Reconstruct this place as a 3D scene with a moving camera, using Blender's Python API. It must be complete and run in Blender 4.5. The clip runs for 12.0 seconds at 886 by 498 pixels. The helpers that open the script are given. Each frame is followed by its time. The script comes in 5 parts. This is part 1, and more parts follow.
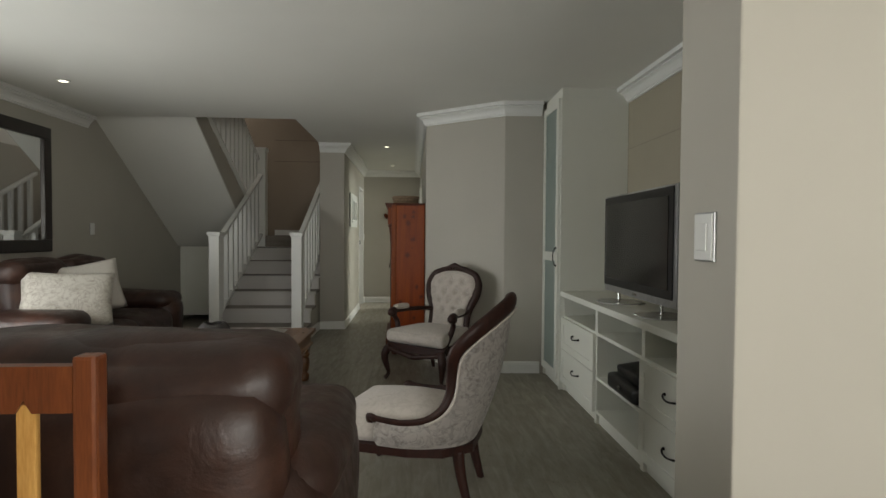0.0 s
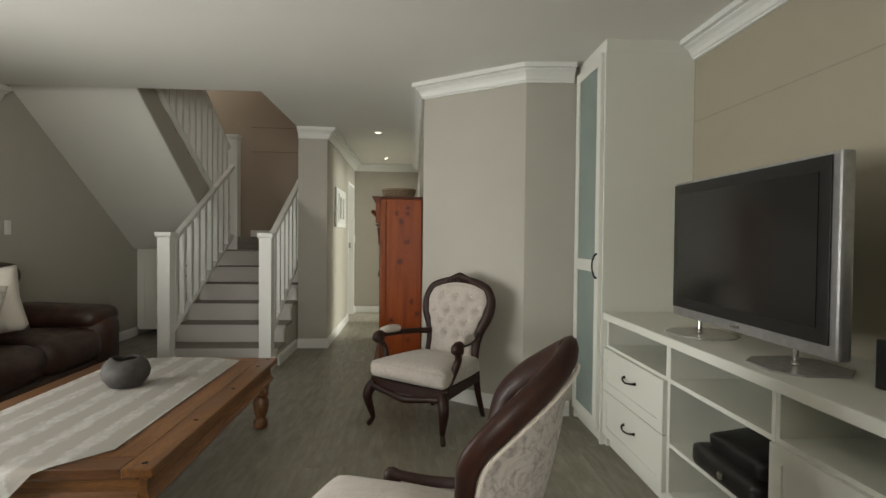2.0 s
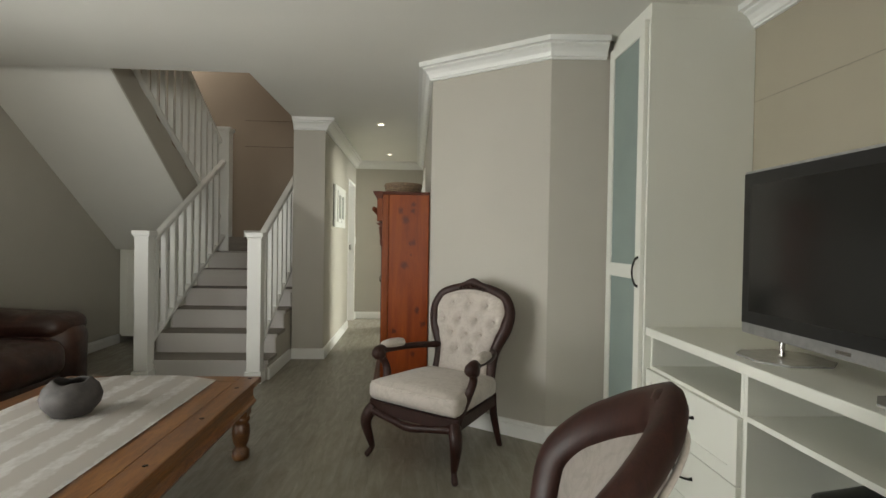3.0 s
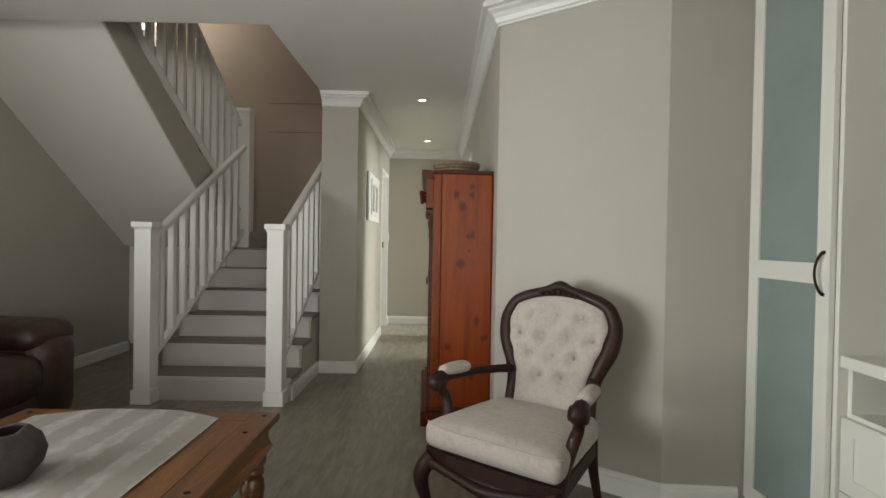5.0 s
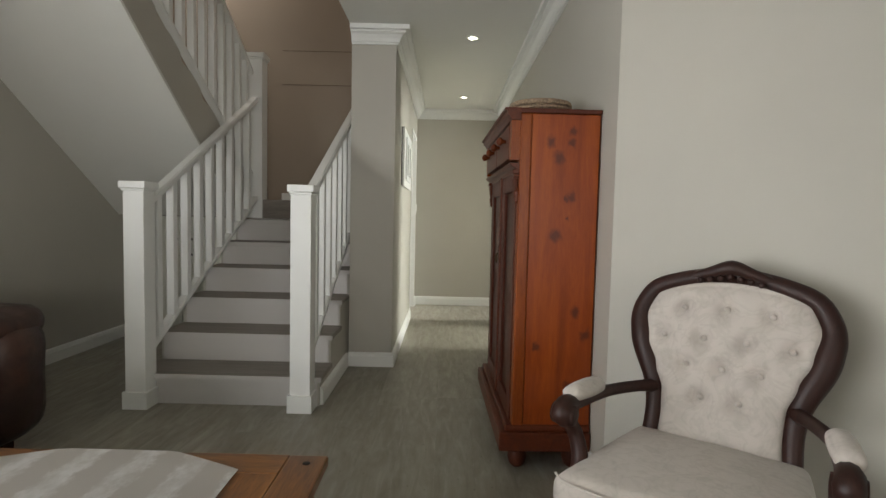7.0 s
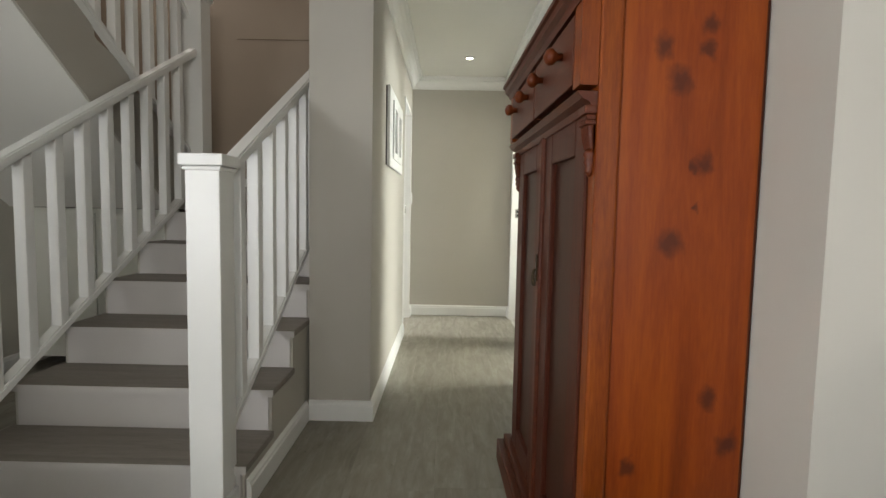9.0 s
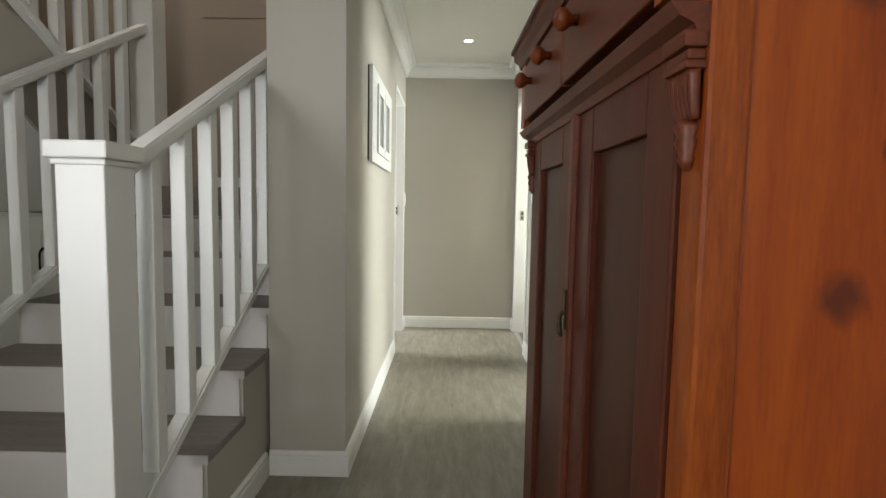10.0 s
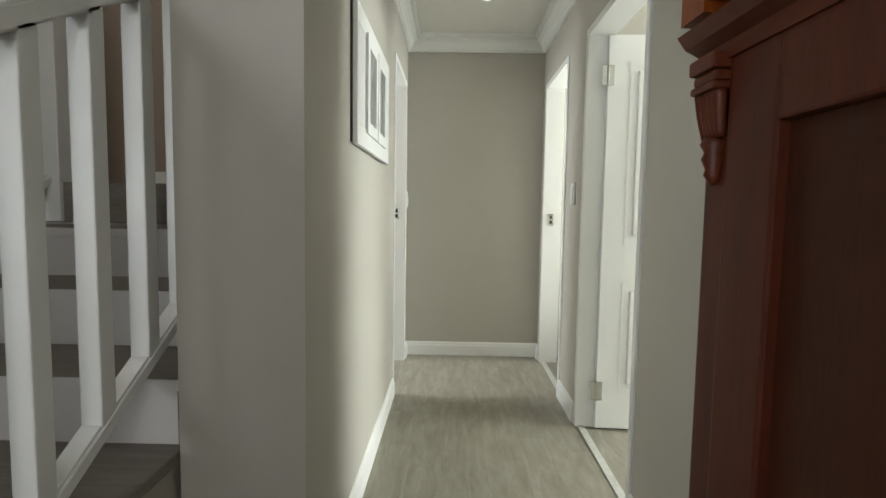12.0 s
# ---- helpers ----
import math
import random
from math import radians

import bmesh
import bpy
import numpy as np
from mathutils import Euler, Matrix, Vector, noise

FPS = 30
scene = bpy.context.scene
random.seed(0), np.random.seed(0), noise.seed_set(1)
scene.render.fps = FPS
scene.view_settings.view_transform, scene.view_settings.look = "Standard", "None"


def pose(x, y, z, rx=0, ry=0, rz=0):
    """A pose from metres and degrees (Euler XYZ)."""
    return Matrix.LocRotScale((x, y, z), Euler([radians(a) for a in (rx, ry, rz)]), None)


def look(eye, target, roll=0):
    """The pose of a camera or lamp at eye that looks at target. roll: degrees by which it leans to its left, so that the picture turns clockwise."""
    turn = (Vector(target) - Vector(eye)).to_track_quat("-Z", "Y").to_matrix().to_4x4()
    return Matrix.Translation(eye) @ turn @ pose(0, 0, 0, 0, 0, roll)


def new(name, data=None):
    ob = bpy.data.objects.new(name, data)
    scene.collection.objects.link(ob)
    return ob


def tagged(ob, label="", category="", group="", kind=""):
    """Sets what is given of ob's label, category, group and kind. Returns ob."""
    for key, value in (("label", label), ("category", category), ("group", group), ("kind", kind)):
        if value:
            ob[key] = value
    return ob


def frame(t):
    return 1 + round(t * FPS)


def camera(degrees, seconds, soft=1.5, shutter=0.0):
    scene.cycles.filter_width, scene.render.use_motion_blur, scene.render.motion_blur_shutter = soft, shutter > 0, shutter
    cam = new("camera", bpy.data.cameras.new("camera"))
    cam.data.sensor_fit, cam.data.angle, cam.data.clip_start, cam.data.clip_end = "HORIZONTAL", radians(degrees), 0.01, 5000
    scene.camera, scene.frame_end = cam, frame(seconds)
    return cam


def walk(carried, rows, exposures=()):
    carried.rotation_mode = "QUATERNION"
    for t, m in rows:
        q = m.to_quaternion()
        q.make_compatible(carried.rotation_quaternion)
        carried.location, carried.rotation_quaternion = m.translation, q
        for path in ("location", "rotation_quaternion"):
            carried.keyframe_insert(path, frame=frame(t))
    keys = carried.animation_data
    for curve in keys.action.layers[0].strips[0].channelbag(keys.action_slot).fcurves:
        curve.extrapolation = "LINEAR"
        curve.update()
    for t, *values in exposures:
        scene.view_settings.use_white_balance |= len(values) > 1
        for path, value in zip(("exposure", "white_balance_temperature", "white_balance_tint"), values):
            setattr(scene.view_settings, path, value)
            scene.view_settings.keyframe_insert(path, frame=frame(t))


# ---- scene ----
cam = camera(80.8, 12.0)
PATH = [
    (0, (0.031, -0.585, 1.255), (0.148, 1.411, 1.205), 0.4),
    (0.5, (0.006, -0.302, 1.257), (0.126, 1.694, 1.205), 0.4),
    (1, (0.033, -0.059, 1.248), (0.152, 1.937, 1.201), 0.5),
    (1.5, (0.086, 0.225, 1.25), (0.204, 2.221, 1.206), 0.6),
    (2, (0.079, 0.502, 1.251), (0.197, 2.498, 1.21), 0.6),
    (2.5, (0.076, 0.749, 1.246), (0.193, 2.746, 1.212), 0.8),
    (4.5, (-0.084, 1.661, 1.189), (-0.038, 3.66, 1.163), 1.0),
    (5, (-0.146, 1.818, 1.179), (-0.133, 3.818, 1.151), 1.0),
    (5.5, (-0.286, 1.996, 1.152), (-0.293, 3.996, 1.12), 1.1),
    (6, (-0.421, 2.142, 1.148), (-0.432, 4.142, 1.09), 1.1),
    (6.5, (-0.487, 2.315, 1.132), (-0.5, 4.313, 1.043), 1.3),
    (7, (-0.499, 2.598, 1.121), (-0.506, 4.595, 1.0), 1.3),
    (9, (-0.489, 3.76, 1.113), (-0.506, 5.754, 0.964), 1.1),
    (9.5, (-0.477, 4.039, 1.135), (-0.501, 6.033, 0.98), 1.1),
    (10, (-0.455, 4.287, 1.143), (-0.476, 6.281, 0.988), 1.0),
    (10.5, (-0.491, 4.517, 1.16), (-0.516, 6.51, 0.999), 1.1),
    (11, (-0.545, 4.741, 1.167), (-0.57, 6.734, 1.007), 1.0),
    (11.5, (-0.531, 4.961, 1.171), (-0.557, 6.954, 1.011), 1.0),
    (12, (-0.52, 5.164, 1.157), (-0.555, 7.158, 1.004), 0.9),
]
walk(cam, [(t, look(eye, target, roll)) for t, eye, target, roll in PATH],
     [(0.0, -1.6, 6750, 8), (1.0, -1.4, 7050, 9), (2.5, -0.75, 6950, 8), (4.5, -0.72, 6750, 9), (6.5, -0.65, 6650, 10), (9.0, -0.33, 6550, 11), (10.5, -0.33, 6450, 10), (12.0, -0.62, 6350, 9)])

# ---- world, large lights ----
world = bpy.data.worlds.new("world")
scene.world = world
world.use_nodes = True
sky = world.node_tree.nodes.new("ShaderNodeTexSky")
sky.sky_type = "NISHITA"
sky.sun_disc = False
sky.sun_elevation, sky.sun_rotation = radians(48), radians(200)
world.node_tree.nodes["Background"].inputs[1].default_value = 0.12
world.node_tree.links.new(sky.outputs[0], world.node_tree.nodes["Background"].inputs[0])

sun = new("sun", bpy.data.lights.new("sun", "SUN"))
sun.data.energy, sun.data.angle, sun.data.color = 2.5, radians(0.6), (1.0, 0.95, 0.88)
sun.matrix_world = look((6, 12, 14), (0, 4, 0))


def window_light(name, eye, target, w, h, watts, color=(1, 1, 1)):
    """Sky light that stands in a window's opening."""
    lamp = new(name, bpy.data.lights.new(name, "AREA"))
    lamp.data.shape, lamp.data.size, lamp.data.size_y = "RECTANGLE", w, h
    lamp.data.energy, lamp.data.color = watts, color
    lamp.matrix_world = look(eye, target)


window_light("patio_light", (-3.40, 1.738, 1.0), (0, 1.975, 0.3), 2.212, 1.6, 208, (0.955, 0.98, 1.0))
window_light("dining_window_light", (1.45, -2.8598, 1.35), (1.2, 0, 1.2), 2.3, 1.4, 270, (1.0, 0.99, 0.96))
window_light("bedroom_light", (3.45, 7.426, 1.5), (0, 7.347, 1.0), 1.422, 1.4, 320, (0.96, 1.0, 0.95))
window_light("bathroom_light", (2.25, 8.8085, 1.5), (0, 8.769, 1.1), 0.632, 1.1, 165, (0.96, 1.0, 0.96))
window_light("study_light", (-3.2, 8.769, 1.5), (0, 8.611, 1.0), 0.711, 1.2, 100, (0.94, 0.97, 1.0))
window_light("upstairs_light", (-3.30, 7.347, 3.9), (-1.2, 7.426, 3.0), 0.9, 0.9, 32, (1.0, 0.93, 0.84))


# ---- materials ----
def nodes_of(name, rough=0.5, metal=0.0):
    m = bpy.data.materials.new(name)
    m.use_nodes = True
    n, l = m.node_tree.nodes, m.node_tree.links
    b = n["Principled BSDF"]
    b.inputs["Roughness"].default_value, b.inputs["Metallic"].default_value = rough, metal
    return m, n, l, b


def coords(n, l, scale=(1, 1, 1), rot=(0, 0, 0), kind="Object"):
    c, mp = n.new("ShaderNodeTexCoord"), n.new("ShaderNodeMapping")
    mp.inputs["Scale"].default_value, mp.inputs["Rotation"].default_value = scale, rot
    l.new(c.outputs[kind], mp.inputs[0])
    return mp.outputs[0]


def noise_node(n, l, vec, scale, detail=4, rough=0.55, distort=0.0):
    t = n.new("ShaderNodeTexNoise")
    t.inputs["Scale"].default_value, t.inputs["Detail"].default_value = scale, detail
    t.inputs["Roughness"].default_value, t.inputs["Distortion"].default_value = rough, distort
    l.new(vec, t.inputs["Vector"])
    return t.outputs["Fac"]


def ramp(n, l, fac, stops):
    r = n.new("ShaderNodeValToRGB")
    e = r.color_ramp.elements
    while len(e) < len(stops):
        e.new(0.5)
    for el, (p, c) in zip(e, stops):
        el.position, el.color = p, (*c, 1)
    l.new(fac, r.inputs[0])
    return r.outputs[0]


def mix(n, l, fac, a, b, mode="MIX"):
    m = n.new("ShaderNodeMix")
    m.data_type, m.blend_type = "RGBA", mode
    for sock, v in ((0, fac), (6, a), (7, b)):
        if isinstance(v, (int, float)):
            m.inputs[sock].default_value = v
        elif isinstance(v, tuple):
            m.inputs[sock].default_value = (*v, 1)
        else:
            l.new(v, m.inputs[sock])
    return m.outputs[2]


def bump(n, l, b, height, strength, dist=0.002):
    bp = n.new("ShaderNodeBump")
    bp.inputs["Strength"].default_value, bp.inputs["Distance"].default_value = strength, dist
    l.new(height, bp.inputs["Height"])
    l.new(bp.outputs[0], b.inputs["Normal"])


def paint(name, col, rough=0.6, spread=0.04, grain=180, relief=0.15):
    """Painted plaster or wood: a little mottling and roller grain."""
    m, n, l, b = nodes_of(name, rough)
    v = coords(n, l)
    f = noise_node(n, l, v, 1.3, 5)
    lo, hi = tuple(c * (1 - spread) for c in col), tuple(min(c * (1 + spread), 0.95) for c in col)
    l.new(ramp(n, l, f, [(0.3, lo), (0.7, hi)]), b.inputs["Base Color"])
    bump(n, l, b, noise_node(n, l, v, grain, 3), relief, 0.001)
    return m


def leather():
    m, n, l, b = nodes_of("brown_leather", 0.4)
    v = coords(n, l)
    l.new(ramp(n, l, noise_node(n, l, v, 5, 6, 0.65), [(0.25, (0.014, 0.006, 0.0045)), (0.52, (0.034, 0.0138, 0.0092)), (0.76, (0.078, 0.033, 0.021))]), b.inputs["Base Color"])
    l.new(ramp(n, l, noise_node(n, l, v, 14, 4), [(0.3, (0.32,) * 3), (0.7, (0.52,) * 3)]), b.inputs["Roughness"])
    w = n.new("ShaderNodeTexVoronoi")
    w.inputs["Scale"].default_value = 220
    l.new(v, w.inputs["Vector"])
    fine = mix(n, l, 0.02, noise_node(n, l, v, 7, 5, 0.62, 0.8), w.outputs["Distance"])
    bump(n, l, b, fine, 0.3, 0.014)
    return m


def wood(name, dark, mid, light, rough=0.35, axis="z", knots=False, fine=1.0):
    m, n, l, b = nodes_of(name, rough)
    sc = {"x": (0.9, 9, 9), "y": (9, 0.9, 9), "z": (9, 9, 0.9)}[axis]
    v = coords(n, l, tuple(c * fine for c in sc))
    g = noise_node(n, l, v, 2.2, 6, 0.6, 0.9)
    c = ramp(n, l, g, [(0.3, dark), (0.5, mid), (0.72, light)])
    v2 = coords(n, l, tuple(c2 * 4 for c2 in sc))
    g2 = noise_node(n, l, v2, 6, 3, 0.6)
    c = mix(n, l, 0.35 if fine > 0.6 else 0.16, c, ramp(n, l, g2, [(0.35, dark), (0.65, light)]))
    if knots:
        info = n.new("ShaderNodeObjectInfo")
        c = mix(n, l, 0.75, c, ramp(n, l, info.outputs["Random"], [(0.0, (0.5, 0.42, 0.36)), (0.5, (1.0, 0.95, 0.9)), (1.0, (1.45, 1.4, 1.3))]), "MULTIPLY")
    l.new(c, b.inputs["Base Color"])
    bump(n, l, b, g2, 0.12, 0.001)
    b.inputs["Coat Weight"].default_value = 0.25 if rough < 0.4 else 0.06
    b.inputs["Coat Roughness"].default_value = 0.3
    b.inputs["Specular IOR Level"].default_value = 0.5 if rough < 0.4 else 0.22
    return m


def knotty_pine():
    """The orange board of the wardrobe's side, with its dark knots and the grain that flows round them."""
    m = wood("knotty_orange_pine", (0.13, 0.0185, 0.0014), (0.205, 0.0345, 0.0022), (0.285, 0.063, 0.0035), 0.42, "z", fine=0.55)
    n, l = m.node_tree.nodes, m.node_tree.links
    b = n["Principled BSDF"]
    b.inputs["Coat Weight"].default_value = 0.0
    b.inputs["Specular IOR Level"].default_value = 0.3
    col = b.inputs["Base Color"].links[0].from_socket
    v = coords(n, l, (1, 0, 0.8))
    wob = n.new("ShaderNodeTexNoise")
    wob.inputs["Scale"].default_value, wob.inputs["Detail"].default_value = 34, 3
    l.new(v, wob.inputs["Vector"])
    sh = n.new("ShaderNodeVectorMath")
    sh.operation = "MULTIPLY_ADD"
    sh.inputs[1].default_value, sh.inputs[2].default_value = (0.045,) * 3, (-0.0225,) * 3
    l.new(wob.outputs["Color"], sh.inputs[0])
    add = n.new("ShaderNodeVectorMath")
    l.new(v, add.inputs[0]), l.new(sh.outputs[0], add.inputs[1])
    flat = n.new("ShaderNodeVectorMath")
    flat.operation, flat.inputs[1].default_value = "MULTIPLY", (1, 0, 1)
    l.new(add.outputs[0], flat.inputs[0])
    for x, z, r in ((-0.055, 1.455, 0.017), (-0.018, 1.386, 0.02), (0.042, 1.50, 0.014), (0.038, 1.45, 0.012), (0.043, 1.216, 0.016), (0.02, 1.212, 0.007), (-0.023, 1.053, 0.021), (0.077, 0.719, 0.016), (0.126, 0.62, 0.018), (0.03, 1.13, 0.006), (-0.09, 0.56, 0.012), (0.05, 0.40, 0.014)):
        d = n.new("ShaderNodeVectorMath")
        d.operation, d.inputs[1].default_value = "DISTANCE", (x, 0, z * 0.8)
        l.new(flat.outputs[0], d.inputs[0])
        k = n.new("ShaderNodeMapRange")
        k.inputs["From Min"].default_value, k.inputs["From Max"].default_value = r * 1.6, r * 0.5
        k.inputs["To Min"].default_value, k.inputs["To Max"].default_value = 0.0, 0.93
        l.new(d.outputs["Value"], k.inputs["Value"])
        col = mix(n, l, k.outputs[0], col, (0.07, 0.012, 0.004))
    l.new(col, b.inputs["Base Color"])
    return m


def damask(name, base, pat, scale, contrast=0.5):
    """Woven cloth with a soft floral figure."""
    m, n, l, b = nodes_of(name, 0.85)
    v = coords(n, l)
    a = noise_node(n, l, v, scale, 3, 0.5, 2.2)
    r = ramp(n, l, a, [(0.44, base), (0.5, pat), (0.56, base)])
    f2 = noise_node(n, l, v, scale * 2.3, 2, 0.5, 1.5)
    r2 = ramp(n, l, f2, [(0.5, base), (0.62, pat)])
    l.new(mix(n, l, contrast, r, r2), b.inputs["Base Color"])
    bump(n, l, b, noise_node(n, l, coords(n, l, (1, 1, 1)), 420, 2), 0.3, 0.001)
    b.inputs["Sheen Weight"].default_value = 0.2
    return m


def vinyl():
    """Grey wood-look vinyl planks that run along y."""
    m, n, l, b = nodes_of("grey_vinyl_plank", 0.42)
    geo = n.new("ShaderNodeNewGeometry")
    add = n.new("ShaderNodeVectorMath")
    c = n.new("ShaderNodeTexCoord")
    comb = n.new("ShaderNodeCombineXYZ")
    mul = n.new("ShaderNodeMath")
    mul.operation, mul.inputs[1].default_value = "MULTIPLY", 37.0
    l.new(geo.outputs["Random Per Island"], mul.inputs[0])
    l.new(mul.outputs[0], comb.inputs[0]), l.new(mul.outputs[0], comb.inputs[1])
    l.new(c.outputs["Object"], add.inputs[0]), l.new(comb.outputs[0], add.inputs[1])
    mp = n.new("ShaderNodeMapping")
    mp.inputs["Scale"].default_value = (13, 2.1, 1)
    l.new(add.outputs[0], mp.inputs[0])
    g = noise_node(n, l, mp.outputs[0], 1.6, 7, 0.65, 0.7)
    mp2 = n.new("ShaderNodeMapping")
    mp2.inputs["Scale"].default_value = (7, 2.8, 1)
    l.new(add.outputs[0], mp2.inputs[0])
    blotch = noise_node(n, l, mp2.outputs[0], 2.0, 4, 0.6, 0.4)
    col = ramp(n, l, g, [(0.28, (0.196, 0.178, 0.142)), (0.5, (0.238, 0.219, 0.176)), (0.72, (0.298, 0.279, 0.231))])
    col = mix(n, l, 0.55, col, ramp(n, l, blotch, [(0.3, (0.7, 0.68, 0.64)), (0.55, (1, 1, 1)), (0.8, (1.15, 1.14, 1.1))]), "MULTIPLY")
    col = mix(n, l, 0.25, col, ramp(n, l, geo.outputs["Random Per Island"], [(0, (0.7, 0.7, 0.7)), (1, (1.15, 1.15, 1.15))]), "MULTIPLY")
    cells = n.new("ShaderNodeTexVoronoi")
    mp3 = n.new("ShaderNodeMapping")
    mp3.inputs["Scale"].default_value = (4.6, 2.6, 1)
    l.new(add.outputs[0], mp3.inputs[0]), l.new(mp3.outputs[0], cells.inputs["Vector"])
    knot = ramp(n, l, cells.outputs["Distance"], [(0.025, (0.42, 0.38, 0.33)), (0.07, (0.86, 0.85, 0.83)), (0.14, (1, 1, 1))])
    col = mix(n, l, 0.8, col, knot, "MULTIPLY")
    l.new(col, b.inputs["Base Color"])
    l.new(ramp(n, l, g, [(0.3, (0.5,) * 3), (0.7, (0.36,) * 3)]), b.inputs["Roughness"])
    bump(n, l, b, g, 0.12, 0.001)
    return m


def plain(name, col, rough=0.5, metal=0.0, spread=0.12, scale=30):
    m, n, l, b = nodes_of(name, rough, metal)
    f = noise_node(n, l, coords(n, l), scale, 4)
    l.new(ramp(n, l, f, [(0.3, tuple(c * (1 - spread) for c in col)), (0.7, tuple(min(1, c * (1 + spread)) for c in col))]), b.inputs["Base Color"])
    return m


def glowing(name, col, strength):
    m, n, l, b = nodes_of(name, 0.4)
    b.inputs["Base Color"].default_value = (*col, 1)
    b.inputs["Emission Color"].default_value, b.inputs["Emission Strength"].default_value = (*col, 1), strength
    return m


def frosted():
    m, n, l, b = nodes_of("frosted_glass", 0.28)
    v = coords(n, l)
    l.new(ramp(n, l, noise_node(n, l, v, 3, 3), [(0.3, (0.20, 0.255, 0.235)), (0.7, (0.24, 0.30, 0.275))]), b.inputs["Base Color"])
    b.inputs["IOR"].default_value = 1.5
    return m


def mirror():
    m, n, l, b = nodes_of("silvered_mirror", 0.02, 1.0)
    b.inputs["Base Color"].default_value = (0.86, 0.88, 0.87, 1)
    return m


def clear_glass():
    m, n, l, b = nodes_of("clear_glass", 0.02)
    b.inputs["Base Color"].default_value = (0.95, 0.97, 0.96, 1)
    b.inputs["Transmission Weight"].default_value = 1.0
    return m


WALL = paint("taupe_wall_paint", (0.427, 0.406, 0.355), 0.65, 0.03)
WALL_STAIR = paint("dark_taupe_wall_paint", (0.27, 0.214, 0.163), 0.65, 0.05)
WALL_TV = paint("olive_taupe_wall_paint", (0.345, 0.312, 0.238), 0.65, 0.04)
CEIL = paint("white_ceiling_paint", (0.74, 0.735, 0.69), 0.7, 0.02)
WHITE = paint("white_gloss_paint", (0.74, 0.745, 0.72), 0.35, 0.03, 60, 0.08)
CABINET = paint("cream_white_cabinet_paint", (0.72, 0.725, 0.66), 0.4, 0.025, 90, 0.06)
RISER = paint("pale_grey_stair_paint", (0.52, 0.50, 0.48), 0.5, 0.04, 90, 0.1)
TREAD = wood("grey_vinyl_tread", (0.165, 0.145, 0.126), (0.215, 0.19, 0.166), (0.265, 0.237, 0.208), 0.5, "x")
LEATHER = leather()
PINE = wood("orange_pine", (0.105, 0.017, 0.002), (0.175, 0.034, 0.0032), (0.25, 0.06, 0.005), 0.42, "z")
# wardrobe front and trim: darker, redder pine tones than its side panel
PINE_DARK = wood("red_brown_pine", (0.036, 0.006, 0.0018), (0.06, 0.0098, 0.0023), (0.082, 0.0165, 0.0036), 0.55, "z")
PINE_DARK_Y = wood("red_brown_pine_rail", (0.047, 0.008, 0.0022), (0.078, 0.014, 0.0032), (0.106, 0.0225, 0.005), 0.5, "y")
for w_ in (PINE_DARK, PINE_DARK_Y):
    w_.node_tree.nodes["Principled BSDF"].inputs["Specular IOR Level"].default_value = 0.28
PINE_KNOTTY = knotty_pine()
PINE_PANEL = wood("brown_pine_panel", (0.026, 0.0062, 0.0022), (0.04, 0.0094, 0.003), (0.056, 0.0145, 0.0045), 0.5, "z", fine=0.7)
PINE_KNOB = wood("turned_pine", (0.075, 0.0125, 0.002), (0.115, 0.021, 0.0032), (0.155, 0.034, 0.0048), 0.4, "z")
MAHOGANY = wood("dark_mahogany", (0.010, 0.0028, 0.0018), (0.022, 0.0056, 0.0032), (0.038, 0.0105, 0.0056), 0.5, "z", fine=1.5)
MAHOGANY.node_tree.nodes["Principled BSDF"].inputs["Specular IOR Level"].default_value = 0.3
SHEESHAM = wood("sheesham_wood", (0.055, 0.018, 0.0045), (0.13, 0.049, 0.0115), (0.25, 0.11, 0.027), 0.36, "y", True)
SHEESHAM_X = wood("sheesham_cross_wood", (0.055, 0.018, 0.0045), (0.14, 0.054, 0.0125), (0.26, 0.115, 0.028), 0.36, "x", True)
CHAIRWOOD = wood("honey_oak", (0.1, 0.024, 0.007), (0.16, 0.042, 0.012), (0.23, 0.07, 0.022), 0.35, "z")
CHAIRWOOD_L = wood("pale_oak", (0.42, 0.2, 0.05), (0.58, 0.31, 0.085), (0.7, 0.42, 0.14), 0.4, "z")
DAMASK = damask("cream_damask", (0.47, 0.425, 0.382), (0.395, 0.355, 0.312), 8, 0.5)
DAMASK_BACK = damask("figured_grey_damask", (0.56, 0.52, 0.485), (0.30, 0.265, 0.245), 9, 0.55)
PILLOW = damask("printed_linen", (0.58, 0.55, 0.49), (0.38, 0.34, 0.29), 9, 0.4)
PILLOW2 = damask("ribbed_linen", (0.55, 0.52, 0.47), (0.47, 0.43, 0.38), 60, 0.4)
IRON = plain("black_iron", (0.018, 0.017, 0.016), 0.4, 0.8)
AGED_BRASS = plain("aged_brass", (0.06, 0.042, 0.024), 0.45, 0.85, 0.35, 60)
BLACK = plain("black_plastic", (0.012, 0.012, 0.012), 0.35, 0, 0.2)
SCREEN = plain("dark_screen", (0.014, 0.014, 0.013), 0.16, 0, 0.05, 3)
FOOT_GREY = plain("grey_glass_plate", (0.3, 0.3, 0.285), 0.22, 0.0)
SILVER = plain("silver_plastic", (0.42, 0.42, 0.42), 0.32, 0.7)
CHROME = plain("satin_chrome", (0.62, 0.62, 0.6), 0.25, 1.0, 0.03)
CLAY = plain("black_clay", (0.045, 0.04, 0.038), 0.7, 0, 0.4, 18)
WICKER = plain("woven_wicker", (0.24, 0.17, 0.11), 0.8, 0, 0.5, 90)
